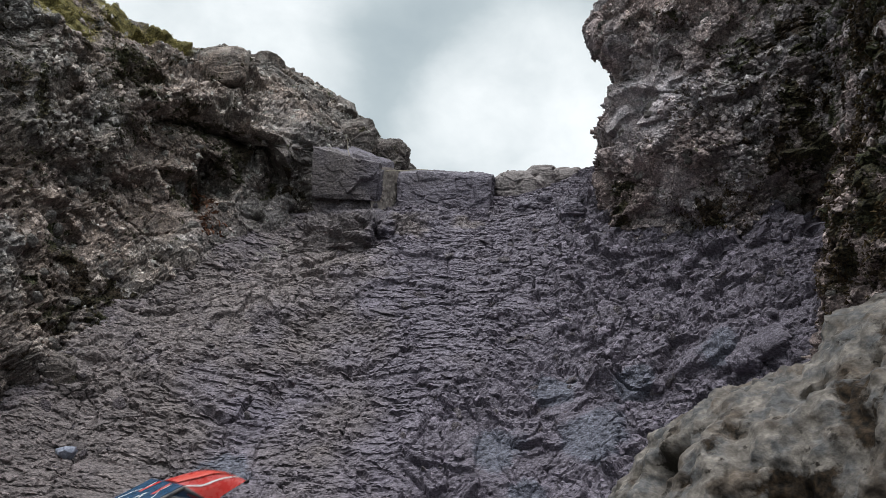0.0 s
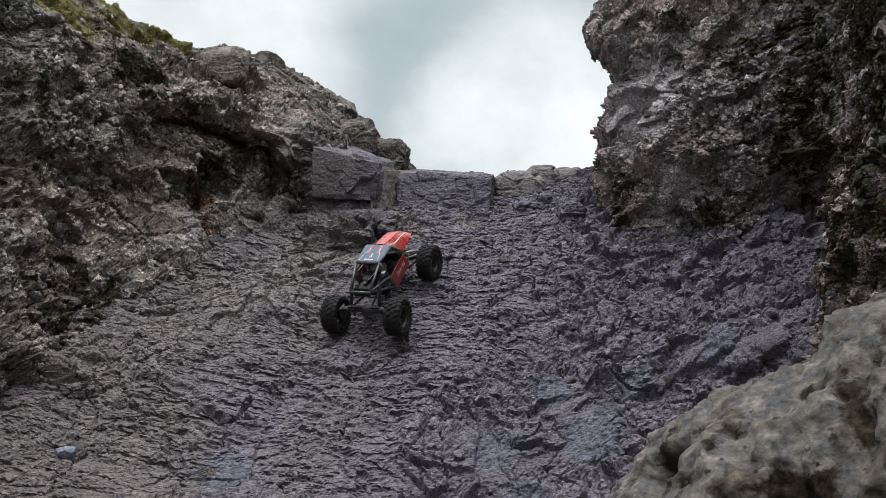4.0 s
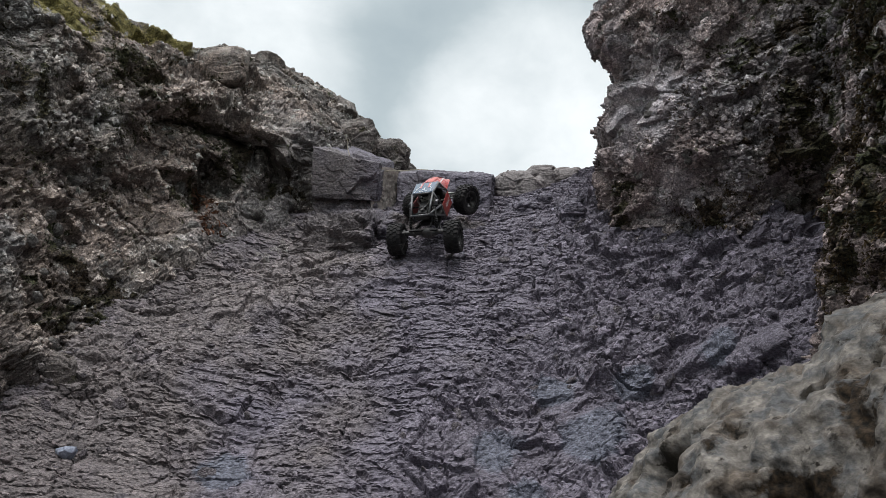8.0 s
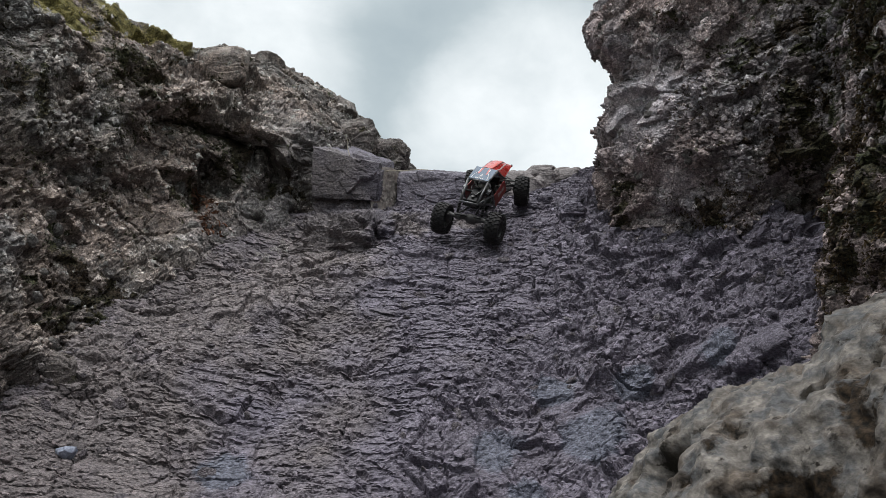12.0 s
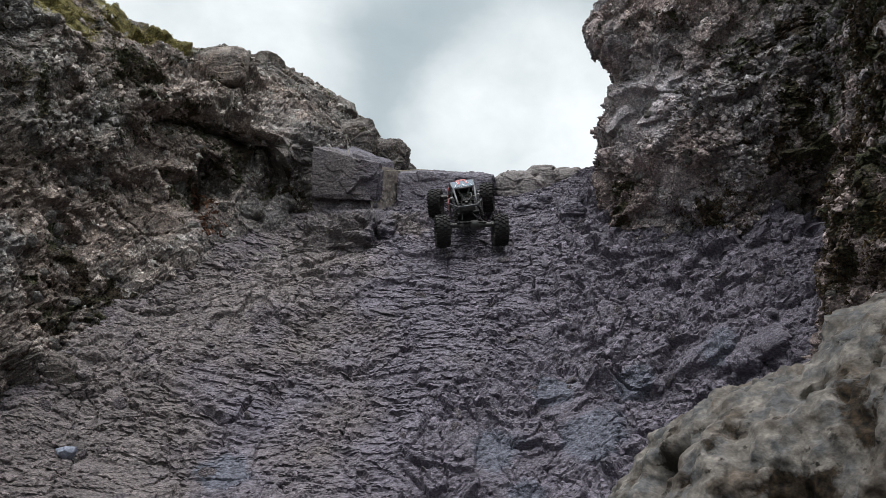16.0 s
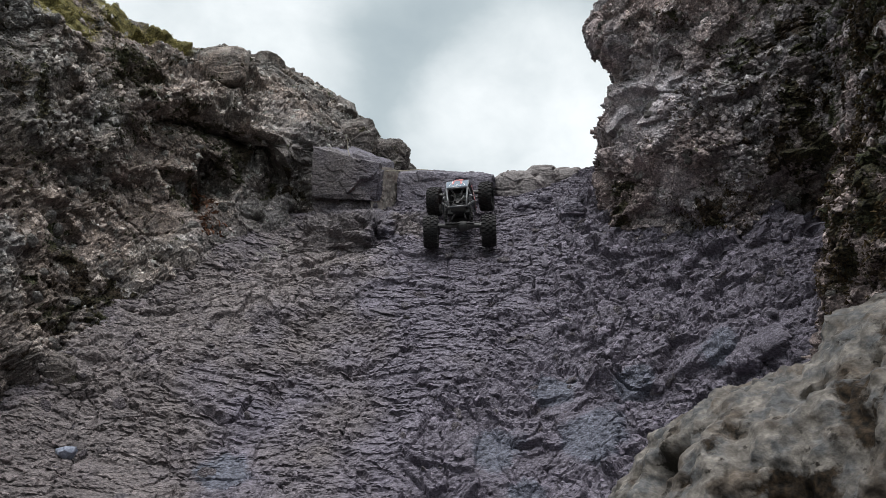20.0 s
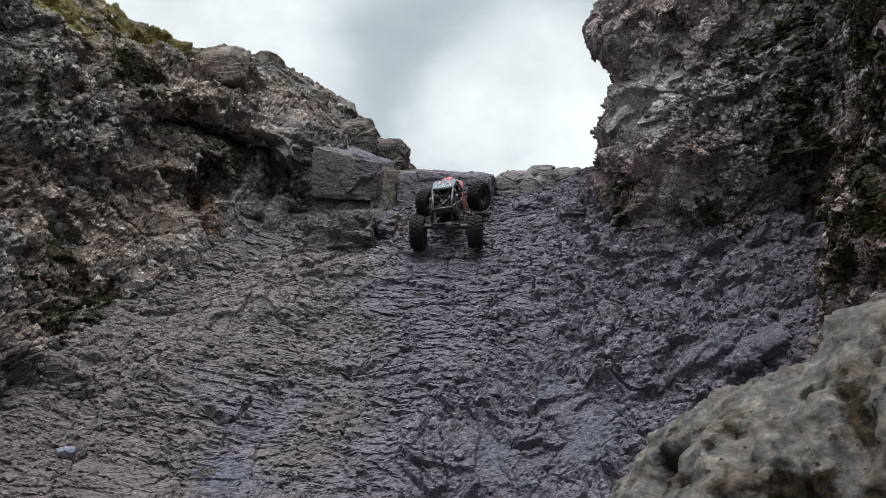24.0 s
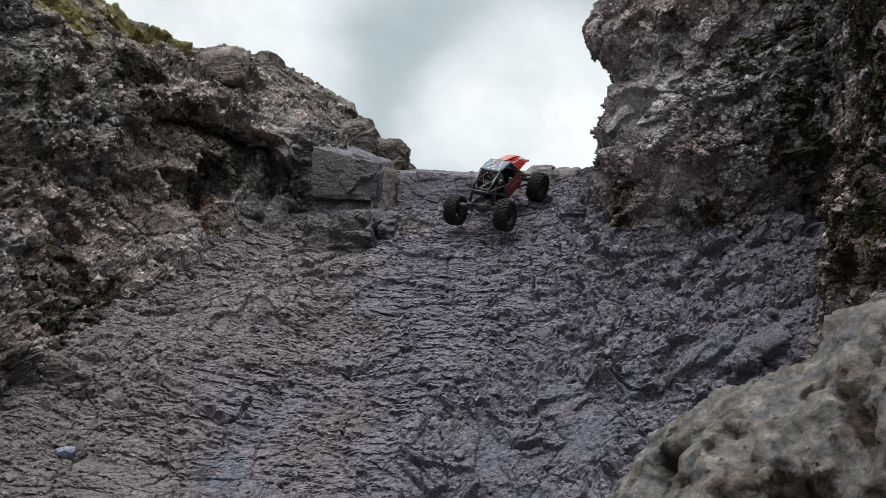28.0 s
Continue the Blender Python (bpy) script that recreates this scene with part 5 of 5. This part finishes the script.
def plate_part(name, corners, thick, material, parent, label=""):
    """A thin plate with rounded rim over a polygon."""
    bm = bmesh.new()
    face = bm.faces.new([bm.verts.new(c) for c in corners])
    face.normal_update()
    n = face.normal.copy()
    out = bmesh.ops.extrude_face_region(bm, geom=[face])["geom"]
    bmesh.ops.translate(bm, verts=[v for v in out if isinstance(v, bmesh.types.BMVert)], vec=n * thick)
    bmesh.ops.recalc_face_normals(bm, faces=bm.faces)
    return part(name, bm, material, parent, label)


def tyre_mesh():
    bm = bmesh.new()
    profile = ((0.033, 0.018), (0.038, 0.0225), (0.046, 0.0245), (0.052, 0.0225), (0.0545, 0.018), (0.0552, 0.009), (0.0554, 0.0))
    profile = profile + tuple((r, -x) for r, x in profile[-2::-1])
    rings = []
    for k in range(40):
        a = 2 * math.pi * k / 40
        rings.append([bm.verts.new((x, r * math.cos(a), r * math.sin(a))) for r, x in profile])
    for k in range(40):
        p, q = rings[k], rings[(k + 1) % 40]
        for j in range(len(profile) - 1):
            bm.faces.new((p[j], q[j], q[j + 1], p[j + 1]))
    # lugs: shoulder blocks that wrap the edge, and staggered centre blocks
    count = 22
    for k in range(count):
        for x, dx, wide, off, r0, skew in ((0.0185, 0.0125, 0.60, 0.0, 0.0495, 10), (-0.0185, 0.0125, 0.60, 0.5, 0.0495, -10),
                                          (0.0062, 0.0105, 0.62, 0.45, 0.053, -24), (-0.0062, 0.0105, 0.62, 0.95, 0.053, 24)):
            a = 2 * math.pi * (k + off) / count
            length = 2 * math.pi * 0.056 / count * wide
            top = 0.0592 if abs(x) < 0.01 else 0.0585
            m = Matrix.Rotation(a, 4, "X") @ Matrix.Translation((x, 0, (top + r0) / 2)) @ Matrix.Rotation(radians(skew), 4, "Z")
            made = bmesh.ops.create_cube(bm, size=1, matrix=m @ Matrix.Diagonal((dx, length, top - r0, 1)))["verts"]
            if abs(x) > 0.01:
                side = 1 if x > 0 else -1
                inv = m.inverted()
                for v in made:
                    lo = inv @ v.co
                    if lo.x * side > 0:
                        lo.z -= 0.003
                        lo.x += side * 0.0015 if lo.z < 0 else 0
                        v.co = m @ lo
    me = bpy.data.meshes.new("tyre")
    bm.to_mesh(me)
    bm.free()
    me.materials.append(RUBBER)
    return me


def rim_mesh():
    bm = bmesh.new()
    profile = ((0.034, -0.018), (0.030, -0.017), (0.028, 0.0), (0.029, 0.013), (0.031, 0.018), (0.0355, 0.0195), (0.0355, 0.022), (0.031, 0.0225))
    rings = []
    for k in range(32):
        a = 2 * math.pi * k / 32
        rings.append([bm.verts.new((x, r * math.cos(a), r * math.sin(a))) for r, x in profile])
    for k in range(32):
        p, q = rings[k], rings[(k + 1) % 32]
        for j in range(len(profile) - 1):
            bm.faces.new((p[j], q[j], q[j + 1], p[j + 1]))
    for k in range(6):
        m = Matrix.Rotation(2 * math.pi * k / 6, 4, "X")
        add = bmesh.ops.create_cube(bm, size=1, matrix=m @ Matrix.LocRotScale((0.006, 0, 0.019), None, (0.005, 0.007, 0.022)))["verts"]
    for k in range(12):
        a = 2 * math.pi * (k + 0.5) / 12
        bmesh.ops.create_cone(bm, cap_ends=True, segments=6, radius1=0.0013, radius2=0.0013, depth=0.003,
                              matrix=Matrix.Translation((0.023, 0.0335 * math.cos(a), 0.0335 * math.sin(a))) @ Matrix.Rotation(math.pi / 2, 4, "Y"))
    bmesh.ops.recalc_face_normals(bm, faces=bm.faces)
    me = bpy.data.meshes.new("rim")
    bm.to_mesh(me)
    bm.free()
    me.materials.append(RIM)
    return me


def build_crawler():
    car = tagged(new("rc_crawler"), "red and blue-black radio-controlled rock crawler with an open tube cage", "toy car")
    A, B, C = Vector((0.038, -0.073, 0.137)), Vector((0.041, 0.019, 0.142)), Vector((0.050, 0.074, 0.093))
    D, E = Vector((0.032, -0.162, 0.088)), Vector((0.058, -0.066, 0.085))
    F, G = Vector((0.058, -0.040, 0.022)), Vector((0.054, 0.088, 0.032))
    K = Vector((0.036, 0.150, 0.055))

    def mir(p):
        return Vector((-p[0], p[1], p[2]))

    def both(name, a, b, r=0.0036, mat=TUBE):
        tube_part(name, a, b, r, mat, car)
        tube_part(name, mir(a), mir(b), r, mat, car)

    for name, a, b in (("roof_rail", A, B), ("rear_pillar", A, D), ("rear_brace", D, E), ("side_pillar", A, E), ("side_post", E, F),
                       ("rocker_tube", F, G), ("front_pillar", B, C), ("side_brace", A.lerp(B, 0.55), C), ("nose_tube", C, K), ("nose_strut", G, K),
                       ("rear_stay", D, F.lerp(E, 0.25))):
        both(name, a, b, 0.0033 if name == "side_brace" else 0.0038)
    for name, a in (("roof_rear_bar", A), ("windscreen_bar", B), ("rear_bumper_bar", D), ("nose_bar", K)):
        tube_part(name, a, mir(a), 0.004, TUBE, car)
    tube_part("cross_bar", E, mir(E), 0.003, BLACK, car)

    # roof panel with its print
    up = Vector((0, 0, 0.0035))
    roof = plate_part("roof_panel", [A + up, B + up, mir(B) + up, mir(A) + up], 0.0015, BLUE, car, "glossy blue-black roof panel")
    na = (B - A).normalized()
    top = Vector((0, -na.z, na.y)) * 0.0056

    def on_roof(u, v):
        """u from left to right, v from the rear edge to the front."""
        return (mir(A).lerp(A, u)).lerp(mir(B).lerp(B, u), v) + top

    def roof_strip(name, pts_, w, mat):
        bm = bmesh.new()
        for (u0, v0), (u1, v1) in zip(pts_[:-1], pts_[1:]):
            q = [on_roof(u0 - w, v0), on_roof(u0 + w, v0), on_roof(u1 + w, v1), on_roof(u1 - w, v1)]
            bm.faces.new([bm.verts.new(c) for c in q])
        return part(name, bm, mat, roof)
    for s in (0, 1):
        f_ = (lambda u: u) if s == 0 else (lambda u: 1 - u)
        roof_strip("white_stripe", [(f_(0.10), 0.06), (f_(0.17), 0.42), (f_(0.28), 0.60), (f_(0.27), 0.92)], 0.012, WHITE)
        roof_strip("red_stripe", [(f_(0.30), 0.45), (f_(0.34), 0.95)], 0.035, RED)
    for k in range(5):
        roof_strip("print_mark", [(0.34 + 0.08 * k, 0.07), (0.34 + 0.08 * k, 0.14)], 0.028 if k != 2 else 0.018, WHITE)
    for k, (u, v) in enumerate(((0.46, 0.22), (0.55, 0.25), (0.50, 0.36))):
        roof_strip("print_mark", [(u, v), (u + 0.02 * (-1) ** k, v + 0.10)], 0.022, WHITE)

    # bonnet: an arched shell with a raised centre
    rows = ((0.026, 0.044, 0.128, 0.146), (0.045, 0.048, 0.113, 0.145), (0.075, 0.052, 0.094, 0.141), (0.115, 0.051, 0.096, 0.134), (0.150, 0.049, 0.098, 0.122),
            (0.172, 0.047, 0.098, 0.111), (0.184, 0.044, 0.097, 0.104))

    def shell(name, lift, lo, hi, mat, parent, thick):
        net = np.zeros((len(rows), 9, 3))
        for i, (y, w, edge, crown) in enumerate(rows):
            for j in range(9):
                u = lo + (hi - lo) * j / 8
                bulge = 0.10 * (abs(u) < 0.42)
                net[i, j] = (u * w, y, edge + (crown - edge) * (1 - abs(u) ** 2.6) * (0.92 + bulge) + lift)
        g = spline_axis(spline_axis(net, 0.006, 0), 0.006, 1)
        bm = bmesh.new()
        vs = [[bm.verts.new(p) for p in r] for r in g]
        for i in range(len(vs) - 1):
            for j in range(len(vs[0]) - 1):
                bm.faces.new((vs[i][j], vs[i][j + 1], vs[i + 1][j + 1], vs[i + 1][j]))
        bmesh.ops.recalc_face_normals(bm, faces=bm.faces)
        if thick:
            bmesh.ops.solidify(bm, geom=bm.faces[:], thickness=thick)
        return part(name, bm, mat, parent, smooth=not thick)
    hood = shell("hood", 0.0, -1, 1, RED, car, 0.0016)
    hood["label"] = "glossy red hood shell with an orange centre"
    shell("hood_stripe", 0.0012, 0.10, 0.40, ORANGE, hood, 0)
    shell("hood_line", 0.0014, -0.66, -0.61, WHITE, hood, 0)
    shell("hood_line", 0.0014, 0.61, 0.66, WHITE, hood, 0)
    for s in (-1, 1):
        box_part("lamp_bracket", (s * 0.043, 0.187, 0.094), (0.007, 0.012, 0.007), BLACK, car, (0, 0, s * 12), 0.001)

    # side panels, with the print as bars
    for s in (-1, 1):
        q = [Vector((s * 0.0595, -0.062, 0.083)), Vector((s * 0.0600, -0.036, 0.026)), Vector((s * 0.0575, 0.088, 0.034)), Vector((s * 0.0545, 0.072, 0.088))]
        side = plate_part("side_panel", q, 0.0016 * s, SIDE_RED, car, "red side panel with white print")
        dark = [q[0].lerp(q[3], 0.0), q[1].lerp(q[2], 0.0), q[1].lerp(q[2], 0.26), q[0].lerp(q[3], 0.20)]
        plate_part("panel_shade", [p + Vector((s * 0.0022, 0, 0)) for p in dark], 0.0004 * s, MAROON, side)

        def on_side(u, v):
            return (q[1].lerp(q[2], u)).lerp(q[0].lerp(q[3], u), v) + Vector((s * 0.0032, 0, 0))
        order = range(6)
        for k in order:
            u0 = 0.28 + 0.095 * k
            tall = 0.26 if k else 0.36
            bm = bmesh.new()
            bm.faces.new([bm.verts.new(on_side(u, v)) for u, v in ((u0, 0.42), (u0 + (0.055 if k != 3 else 0.03), 0.42), (u0 + (0.065 if k != 3 else 0.04), 0.42 + tall), (u0 + 0.012, 0.42 + tall))])
            part("print_mark", bm, WHITE, side)
        bm = bmesh.new()
        bm.faces.new([bm.verts.new(on_side(u, v)) for u, v in ((0.30, 0.26), (0.74, 0.24), (0.74, 0.29), (0.30, 0.31))])
        part("print_line", bm, ORANGE, side)
        plate_part("quarter_window", [mir(p) if s < 0 else p for p in (A.lerp(B, 0.6) + Vector((0.001, 0, -0.004)), B + Vector((0.001, 0, -0.004)), C + Vector((-0.002, -0.004, 0.004)))],
                   0.0012, BLUE, car, "dark blue quarter panel")

    # chassis, tray and running gear inside the cage
    box_part("skid_plate", (0, 0.02, 0.016), (0.072, 0.150, 0.016), BLACK, car, (2, 0, 0), 0.005)
    box_part("floor_tray", (0, 0.015, 0.040), (0.090, 0.150, 0.012), BLACK, car, (3, 0, 0), 0.003)
    box_part("dashboard", (0, 0.055, 0.090), (0.080, 0.018, 0.040), BLACK, car, (-12, 0, 0), 0.005)
    tray = box_part("battery_tray", (0, -0.104, 0.086), (0.036, 0.066, 0.008), BLACK, car, (9, 0, 0), 0.003)
    box_part("battery", (0, -0.088, 0.096), (0.028, 0.046, 0.014), BLACK, tray, (9, 0, 0), 0.004)
    bm = bmesh.new()
    add_tube(bm, (0, -0.118, 0.090), (0, -0.120, 0.096), 0.006, 16)
    part("knob", bm, GREY, tray, smooth=False)
    box_part("rear_plate", (0, -0.150, 0.080), (0.052, 0.004, 0.024), BLACK, car, (-20, 0, 0), 0.0015)
    box_part("gearbox", (0, -0.040, 0.060), (0.050, 0.055, 0.040), GREY, car, (0, 0, 0), 0.006)
    bm = bmesh.new()
    add_tube(bm, (-0.012, -0.030, 0.092), (0.030, -0.030, 0.092), 0.017, 20)
    part("motor", bm, STEEL, car, smooth=False)
    for s in (-1, 1):
        tube_part("steel_stay", (s * 0.004, -0.070, 0.098), (s * 0.021, -0.052, 0.128), 0.0034, STEEL, car, "bright metal stay")
        box_part("side_box", (s * 0.046, -0.078, 0.103), (0.010, 0.022, 0.016), STRAP, car, (0, s * 20, 0), 0.002, "pale grey side box")
        box_part("seat", (s * 0.020, 0.005, 0.070), (0.032, 0.034, 0.052), BLACK, car, (-14, 0, 0), 0.006)
        # front dampers laid out from the nose to the axle
        tube_part("front_damper", (s * 0.026, 0.098, 0.072), (s * 0.070, 0.150, 0.050), 0.0042, STEEL, car, "bright metal damper")
        tube_part("front_link", (s * 0.022, 0.080, 0.052), (s * 0.062, 0.146, 0.036), 0.0030, STEEL, car)
        tube_part("lower_link", (s * 0.030, 0.060, 0.012), (s * 0.060, 0.142, 0.014), 0.0034, BLACK, car)
        tube_part("rear_lower_link", (s * 0.030, -0.040, 0.012), (s * 0.058, -0.142, 0.014), 0.0034, BLACK, car)
        tube_part("rear_upper_link", (s * 0.014, -0.050, 0.042), (s * 0.026, -0.146, 0.038), 0.0030, BLACK, car)
        damper = tube_part("rear_damper", (s * 0.047, -0.145, 0.034), (s * 0.044, -0.112, 0.094), 0.0050, BLACK, car)
        bm = bmesh.new()
        a, b = Vector((s * 0.047, -0.143, 0.038)), Vector((s * 0.0455, -0.126, 0.070))
        last, ax = None, (b - a).normalized()
        e1 = ax.orthogonal().normalized()
        e2 = ax.cross(e1)
        for k in range(49):
            w = 2 * math.pi * k / 8
            p = a.lerp(b, k / 48) + (e1 * math.cos(w) + e2 * math.sin(w)) * 0.0068
            if last is not None:
                add_tube(bm, last, p, 0.0010, 5)
            last = p
        part("spring", bm, GREY, damper)

    # wires looped over the battery
    for path, mat in ((((-0.012, -0.066, 0.100), (-0.020, -0.085, 0.116), (-0.006, -0.110, 0.108), (0.010, -0.122, 0.094)), GREY),
                      (((0.012, -0.060, 0.102), (0.024, -0.078, 0.114), (0.018, -0.104, 0.106), (-0.004, -0.120, 0.092)), STRAP),
                      (((-0.026, -0.050, 0.098), (-0.010, -0.074, 0.120), (0.016, -0.082, 0.112), (0.028, -0.060, 0.096)), BLACK)):
        bm = bmesh.new()
        line = spline_axis(np.array(path), 0.006, 0)
        for a, b in zip(line[:-1], line[1:]):
            add_tube(bm, a, b, 0.0012, 6)
        part("wire", bm, mat, car, smooth=True)

    # axles: portal boxes at the ends, tube and gear bulge between
    axles = []
    for y, name in ((-HALF_BASE, "rear_axle"), (HALF_BASE, "front_axle")):
        bm = bmesh.new()
        add_tube(bm, (-0.078, 0, 0.022), (0.078, 0, 0.022), 0.0085, 14)
        bmesh.ops.create_uvsphere(bm, u_segments=18, v_segments=12, radius=0.021, matrix=Matrix.LocRotScale((0.012, 0, 0.020), None, (1.15, 0.85, 0.95)))
        for s in (-1, 1):
            add_tube(bm, (s * 0.030, 0, 0.021), (s * 0.052, 0, 0.022), 0.014, 14, 0.0088)
            add_box(bm, (s * 0.078, 0, 0.011), (0.016, 0.028, 0.040), (0, 0, 0), 0.004)
        axle = part(name, bm, GREY, car, "dusty dark grey portal axle", smooth=False)
        axle.location = (0, y, 0)
        box_part("axle_truss", (0, -0.004 if y < 0 else 0.004, 0.0335), (0.104, 0.010, 0.005), BLACK, axle, (0, 0, 0), 0.002)
        axles.append(axle)

    wheels = []
    tyre, rim = tyre_mesh(), rim_mesh()
    for s, y in ((-1, -HALF_BASE), (1, -HALF_BASE), (-1, HALF_BASE), (1, HALF_BASE)):
        bm = bmesh.new()
        add_tube(bm, (s * -0.012, 0, 0), (s * 0.012, 0, 0), 0.012, 12)
        bmesh.ops.create_cone(bm, cap_ends=True, segments=6, radius1=0.006, radius2=0.006, depth=0.008, matrix=Matrix.Translation((s * 0.015, 0, 0)) @ Matrix.Rotation(math.pi / 2, 4, "Y"))
        wheel = part("wheel", bm, BLACK, car, "knobbly black tyre on a grey rim")
        wheel.location = (s * HALF_TRACK, y, 0)
        for me, nm in ((tyre, "tyre"), (rim, "rim")):
            o = new(nm, me)
            o.parent = wheel
            if s < 0:
                o.rotation_euler = (0, 0, math.pi)
        wheels.append((wheel, s, y))
    return car, axles, wheels


crawler, axles, wheels = build_crawler()

# seconds, the middle between the axles (x, y, z), its turn (rx, ry, rz), the lean of the rear and the front axle
CAR_PATH = (
    (0, -0.526, 1.430, 0.112, 15.8, 6.6, -24.6, 0, 2),
    (0.5, -0.443, 1.602, 0.206, 25.6, 8.0, -10.8, 0, 4),
    (1, -0.420, 1.731, 0.280, 32.5, 4.7, 0.5, -1, 3),
    (1.5, -0.437, 1.819, 0.361, 34.9, 2.0, 2.6, 4, 3),
    (2, -0.419, 1.886, 0.435, 39.2, 7.0, 5.0, 7, -9),
    (2.5, -0.384, 2.016, 0.544, 46.4, 4.9, -8.5, 3, -5),
    (3, -0.312, 2.105, 0.646, 45.9, 8.8, -18.3, 6, -2),
    (3.5, -0.247, 2.168, 0.713, 43.9, 6.6, -20.1, -1, -1),
    (5.5, -0.062, 2.476, 1.051, 44.9, 2.0, -7.4, -2, -2),
    (6, -0.052, 2.529, 1.093, 42.2, -4.2, -16.5, 5, 4),
    (7, -0.043, 2.541, 1.102, 41.5, -3.2, -16, 3, 2),
    (8, -0.035, 2.540, 1.106, 40.9, -1.8, -15.4, 3, -1),
    (9, 0.011, 2.582, 1.147, 42.0, 7.4, -19.8, 4, -2),
    (9.5, 0.055, 2.589, 1.154, 39.8, 14.2, -30.6, -1, 3),
    (10, 0.091, 2.565, 1.144, 38.8, 17.4, -35.2, -0, 1),
    (11, 0.091, 2.565, 1.142, 38.9, 17.7, -34.2, -1, 0),
    (11.5, 0.120, 2.609, 1.197, 40.1, 14.7, -32.8, 1, -1),
    (12, 0.154, 2.586, 1.179, 43.7, 17.4, -16.1, -2, -4),
    (12.5, 0.172, 2.598, 1.192, 44.3, 18.8, -16.0, -2, -5),
    (14.5, 0.216, 2.523, 1.123, 46.4, -5.2, 8.9, 3, -5),
    (15, 0.174, 2.510, 1.105, 44.0, -13.4, 9.0, 7, -1),
    (15.5, 0.105, 2.577, 1.147, 38.6, -17.6, 1.9, 5, -2),
    (16, 0.087, 2.556, 1.130, 38.5, -9.0, -0.7, 8, 2),
    (17, 0.064, 2.546, 1.119, 39.2, -6.7, -3.7, 5, -0),
    (19, 0.065, 2.561, 1.133, 39.8, -3.5, -5.2, 4, -1),
    (20.2, 0.065, 2.561, 1.133, 39.8, -3.5, -5.2, 4, -1),
    (21, 0.033, 2.569, 1.135, 39.2, -11.9, -2.1, 5, 1),
    (21.5, 0.042, 2.467, 1.037, 42.0, -13.3, 2.1, 7, -9),
    (23.5, 0.011, 2.548, 1.116, 38.6, -8.2, -5.4, 7, -3),
    (24, 0.027, 2.564, 1.131, 39.9, -4.6, -10.6, 7, 0),
    (25, 0.052, 2.587, 1.158, 40.4, 2.8, -17.6, 2, 7),
    (25.5, 0.079, 2.598, 1.177, 41.9, 8.8, -22.6, 0, 8),
    (26, 0.129, 2.603, 1.189, 41.9, 15.1, -23.6, -3, 6),
    (26.5, 0.155, 2.606, 1.199, 41.5, 17.8, -23.4, -2, 4),
    (27, 0.175, 2.621, 1.211, 39.8, 18.0, -25.1, -4, 3),
    (28, 0.213, 2.624, 1.226, 40.6, 18.3, -23.0, -6, 3),
)

# seconds, steering angle of the front wheels (to the left is positive)
STEER = ((0, -10), (1, -4), (2, 0), (3, -6), (3.5, -6), (5.5, -4), (6, -20), (7, -28), (8, -28), (9, -24), (9.5, -15), (10, -6), (11, 0), (11.5, 14), (12, 12), (12.5, 8),
         (14.5, 10), (15, 10), (15.5, -8), (16, -12), (17, -8), (19, -15), (21, 0), (21.5, 6), (23.5, -18), (24, -25), (25, -25), (26, -20), (27, -12), (28, -5))


# seconds, how far the body pitches down on its springs, in degrees, fitted to the camera's view
SQUAT = ((0, 0), (3.5, 0), (5.5, 2), (6, 2), (8, 3), (9, 2), (11, 2), (12.5, 0), (14.5, 2), (15, 3), (16, 9), (21, 10.5), (21.5, 8), (23.5, 8), (24, 7), (25, 3), (28, 2))
PIVOT = -0.13                                       # a line near the rear axle, chosen so that the bumper keeps its place in the view


def squat(t):
    d = float(np.interp(t, *zip(*SQUAT)))
    return pose(0, PIVOT, 0, -d, 0, 0) @ pose(0, -PIVOT, 0)


def motions():
    rows = [(r[0], pose(*r[1:7])) for r in CAR_PATH]
    walk(crawler, [(t, m @ squat(t)) for t, m in rows])
    times = [r[0] for r in CAR_PATH]
    # the way that the wheels have rolled
    rolled = [0.0]
    for (t0, m0), (t1, m1) in zip(rows[:-1], rows[1:]):
        step = m1.translation - m0.translation
        rolled.append(rolled[-1] + step.dot((m0.col[1] + m1.col[1]).to_3d() / 2) / TYRE)
    fine = sorted(set(times) | {0.25 * k for k in range(113)})
    steer_t, steer_a = zip(*STEER)
    for k, axle in enumerate(axles):
        y = axle.location.y
        walk(axle, [(r[0], squat(r[0]).inverted() @ pose(0, y, 0, 0, r[7 + k], 0)) for r in CAR_PATH])
    for wheel, s, y in wheels:
        out = []
        for t in fine:
            lean = float(np.interp(t, times, [r[7 if y < 0 else 8] for r in CAR_PATH]))
            spin = float(np.interp(t, times, rolled))
            turn = float(np.interp(t, steer_t, steer_a)) if y > 0 else 0.0
            m = squat(t).inverted() @ pose(0, y, 0, 0, lean, 0) @ pose(s * HALF_TRACK, 0, 0, 0, 0, turn) @ Matrix.Rotation(-spin, 4, "X")
            out.append((t, m))
        walk(wheel, out)


motions()
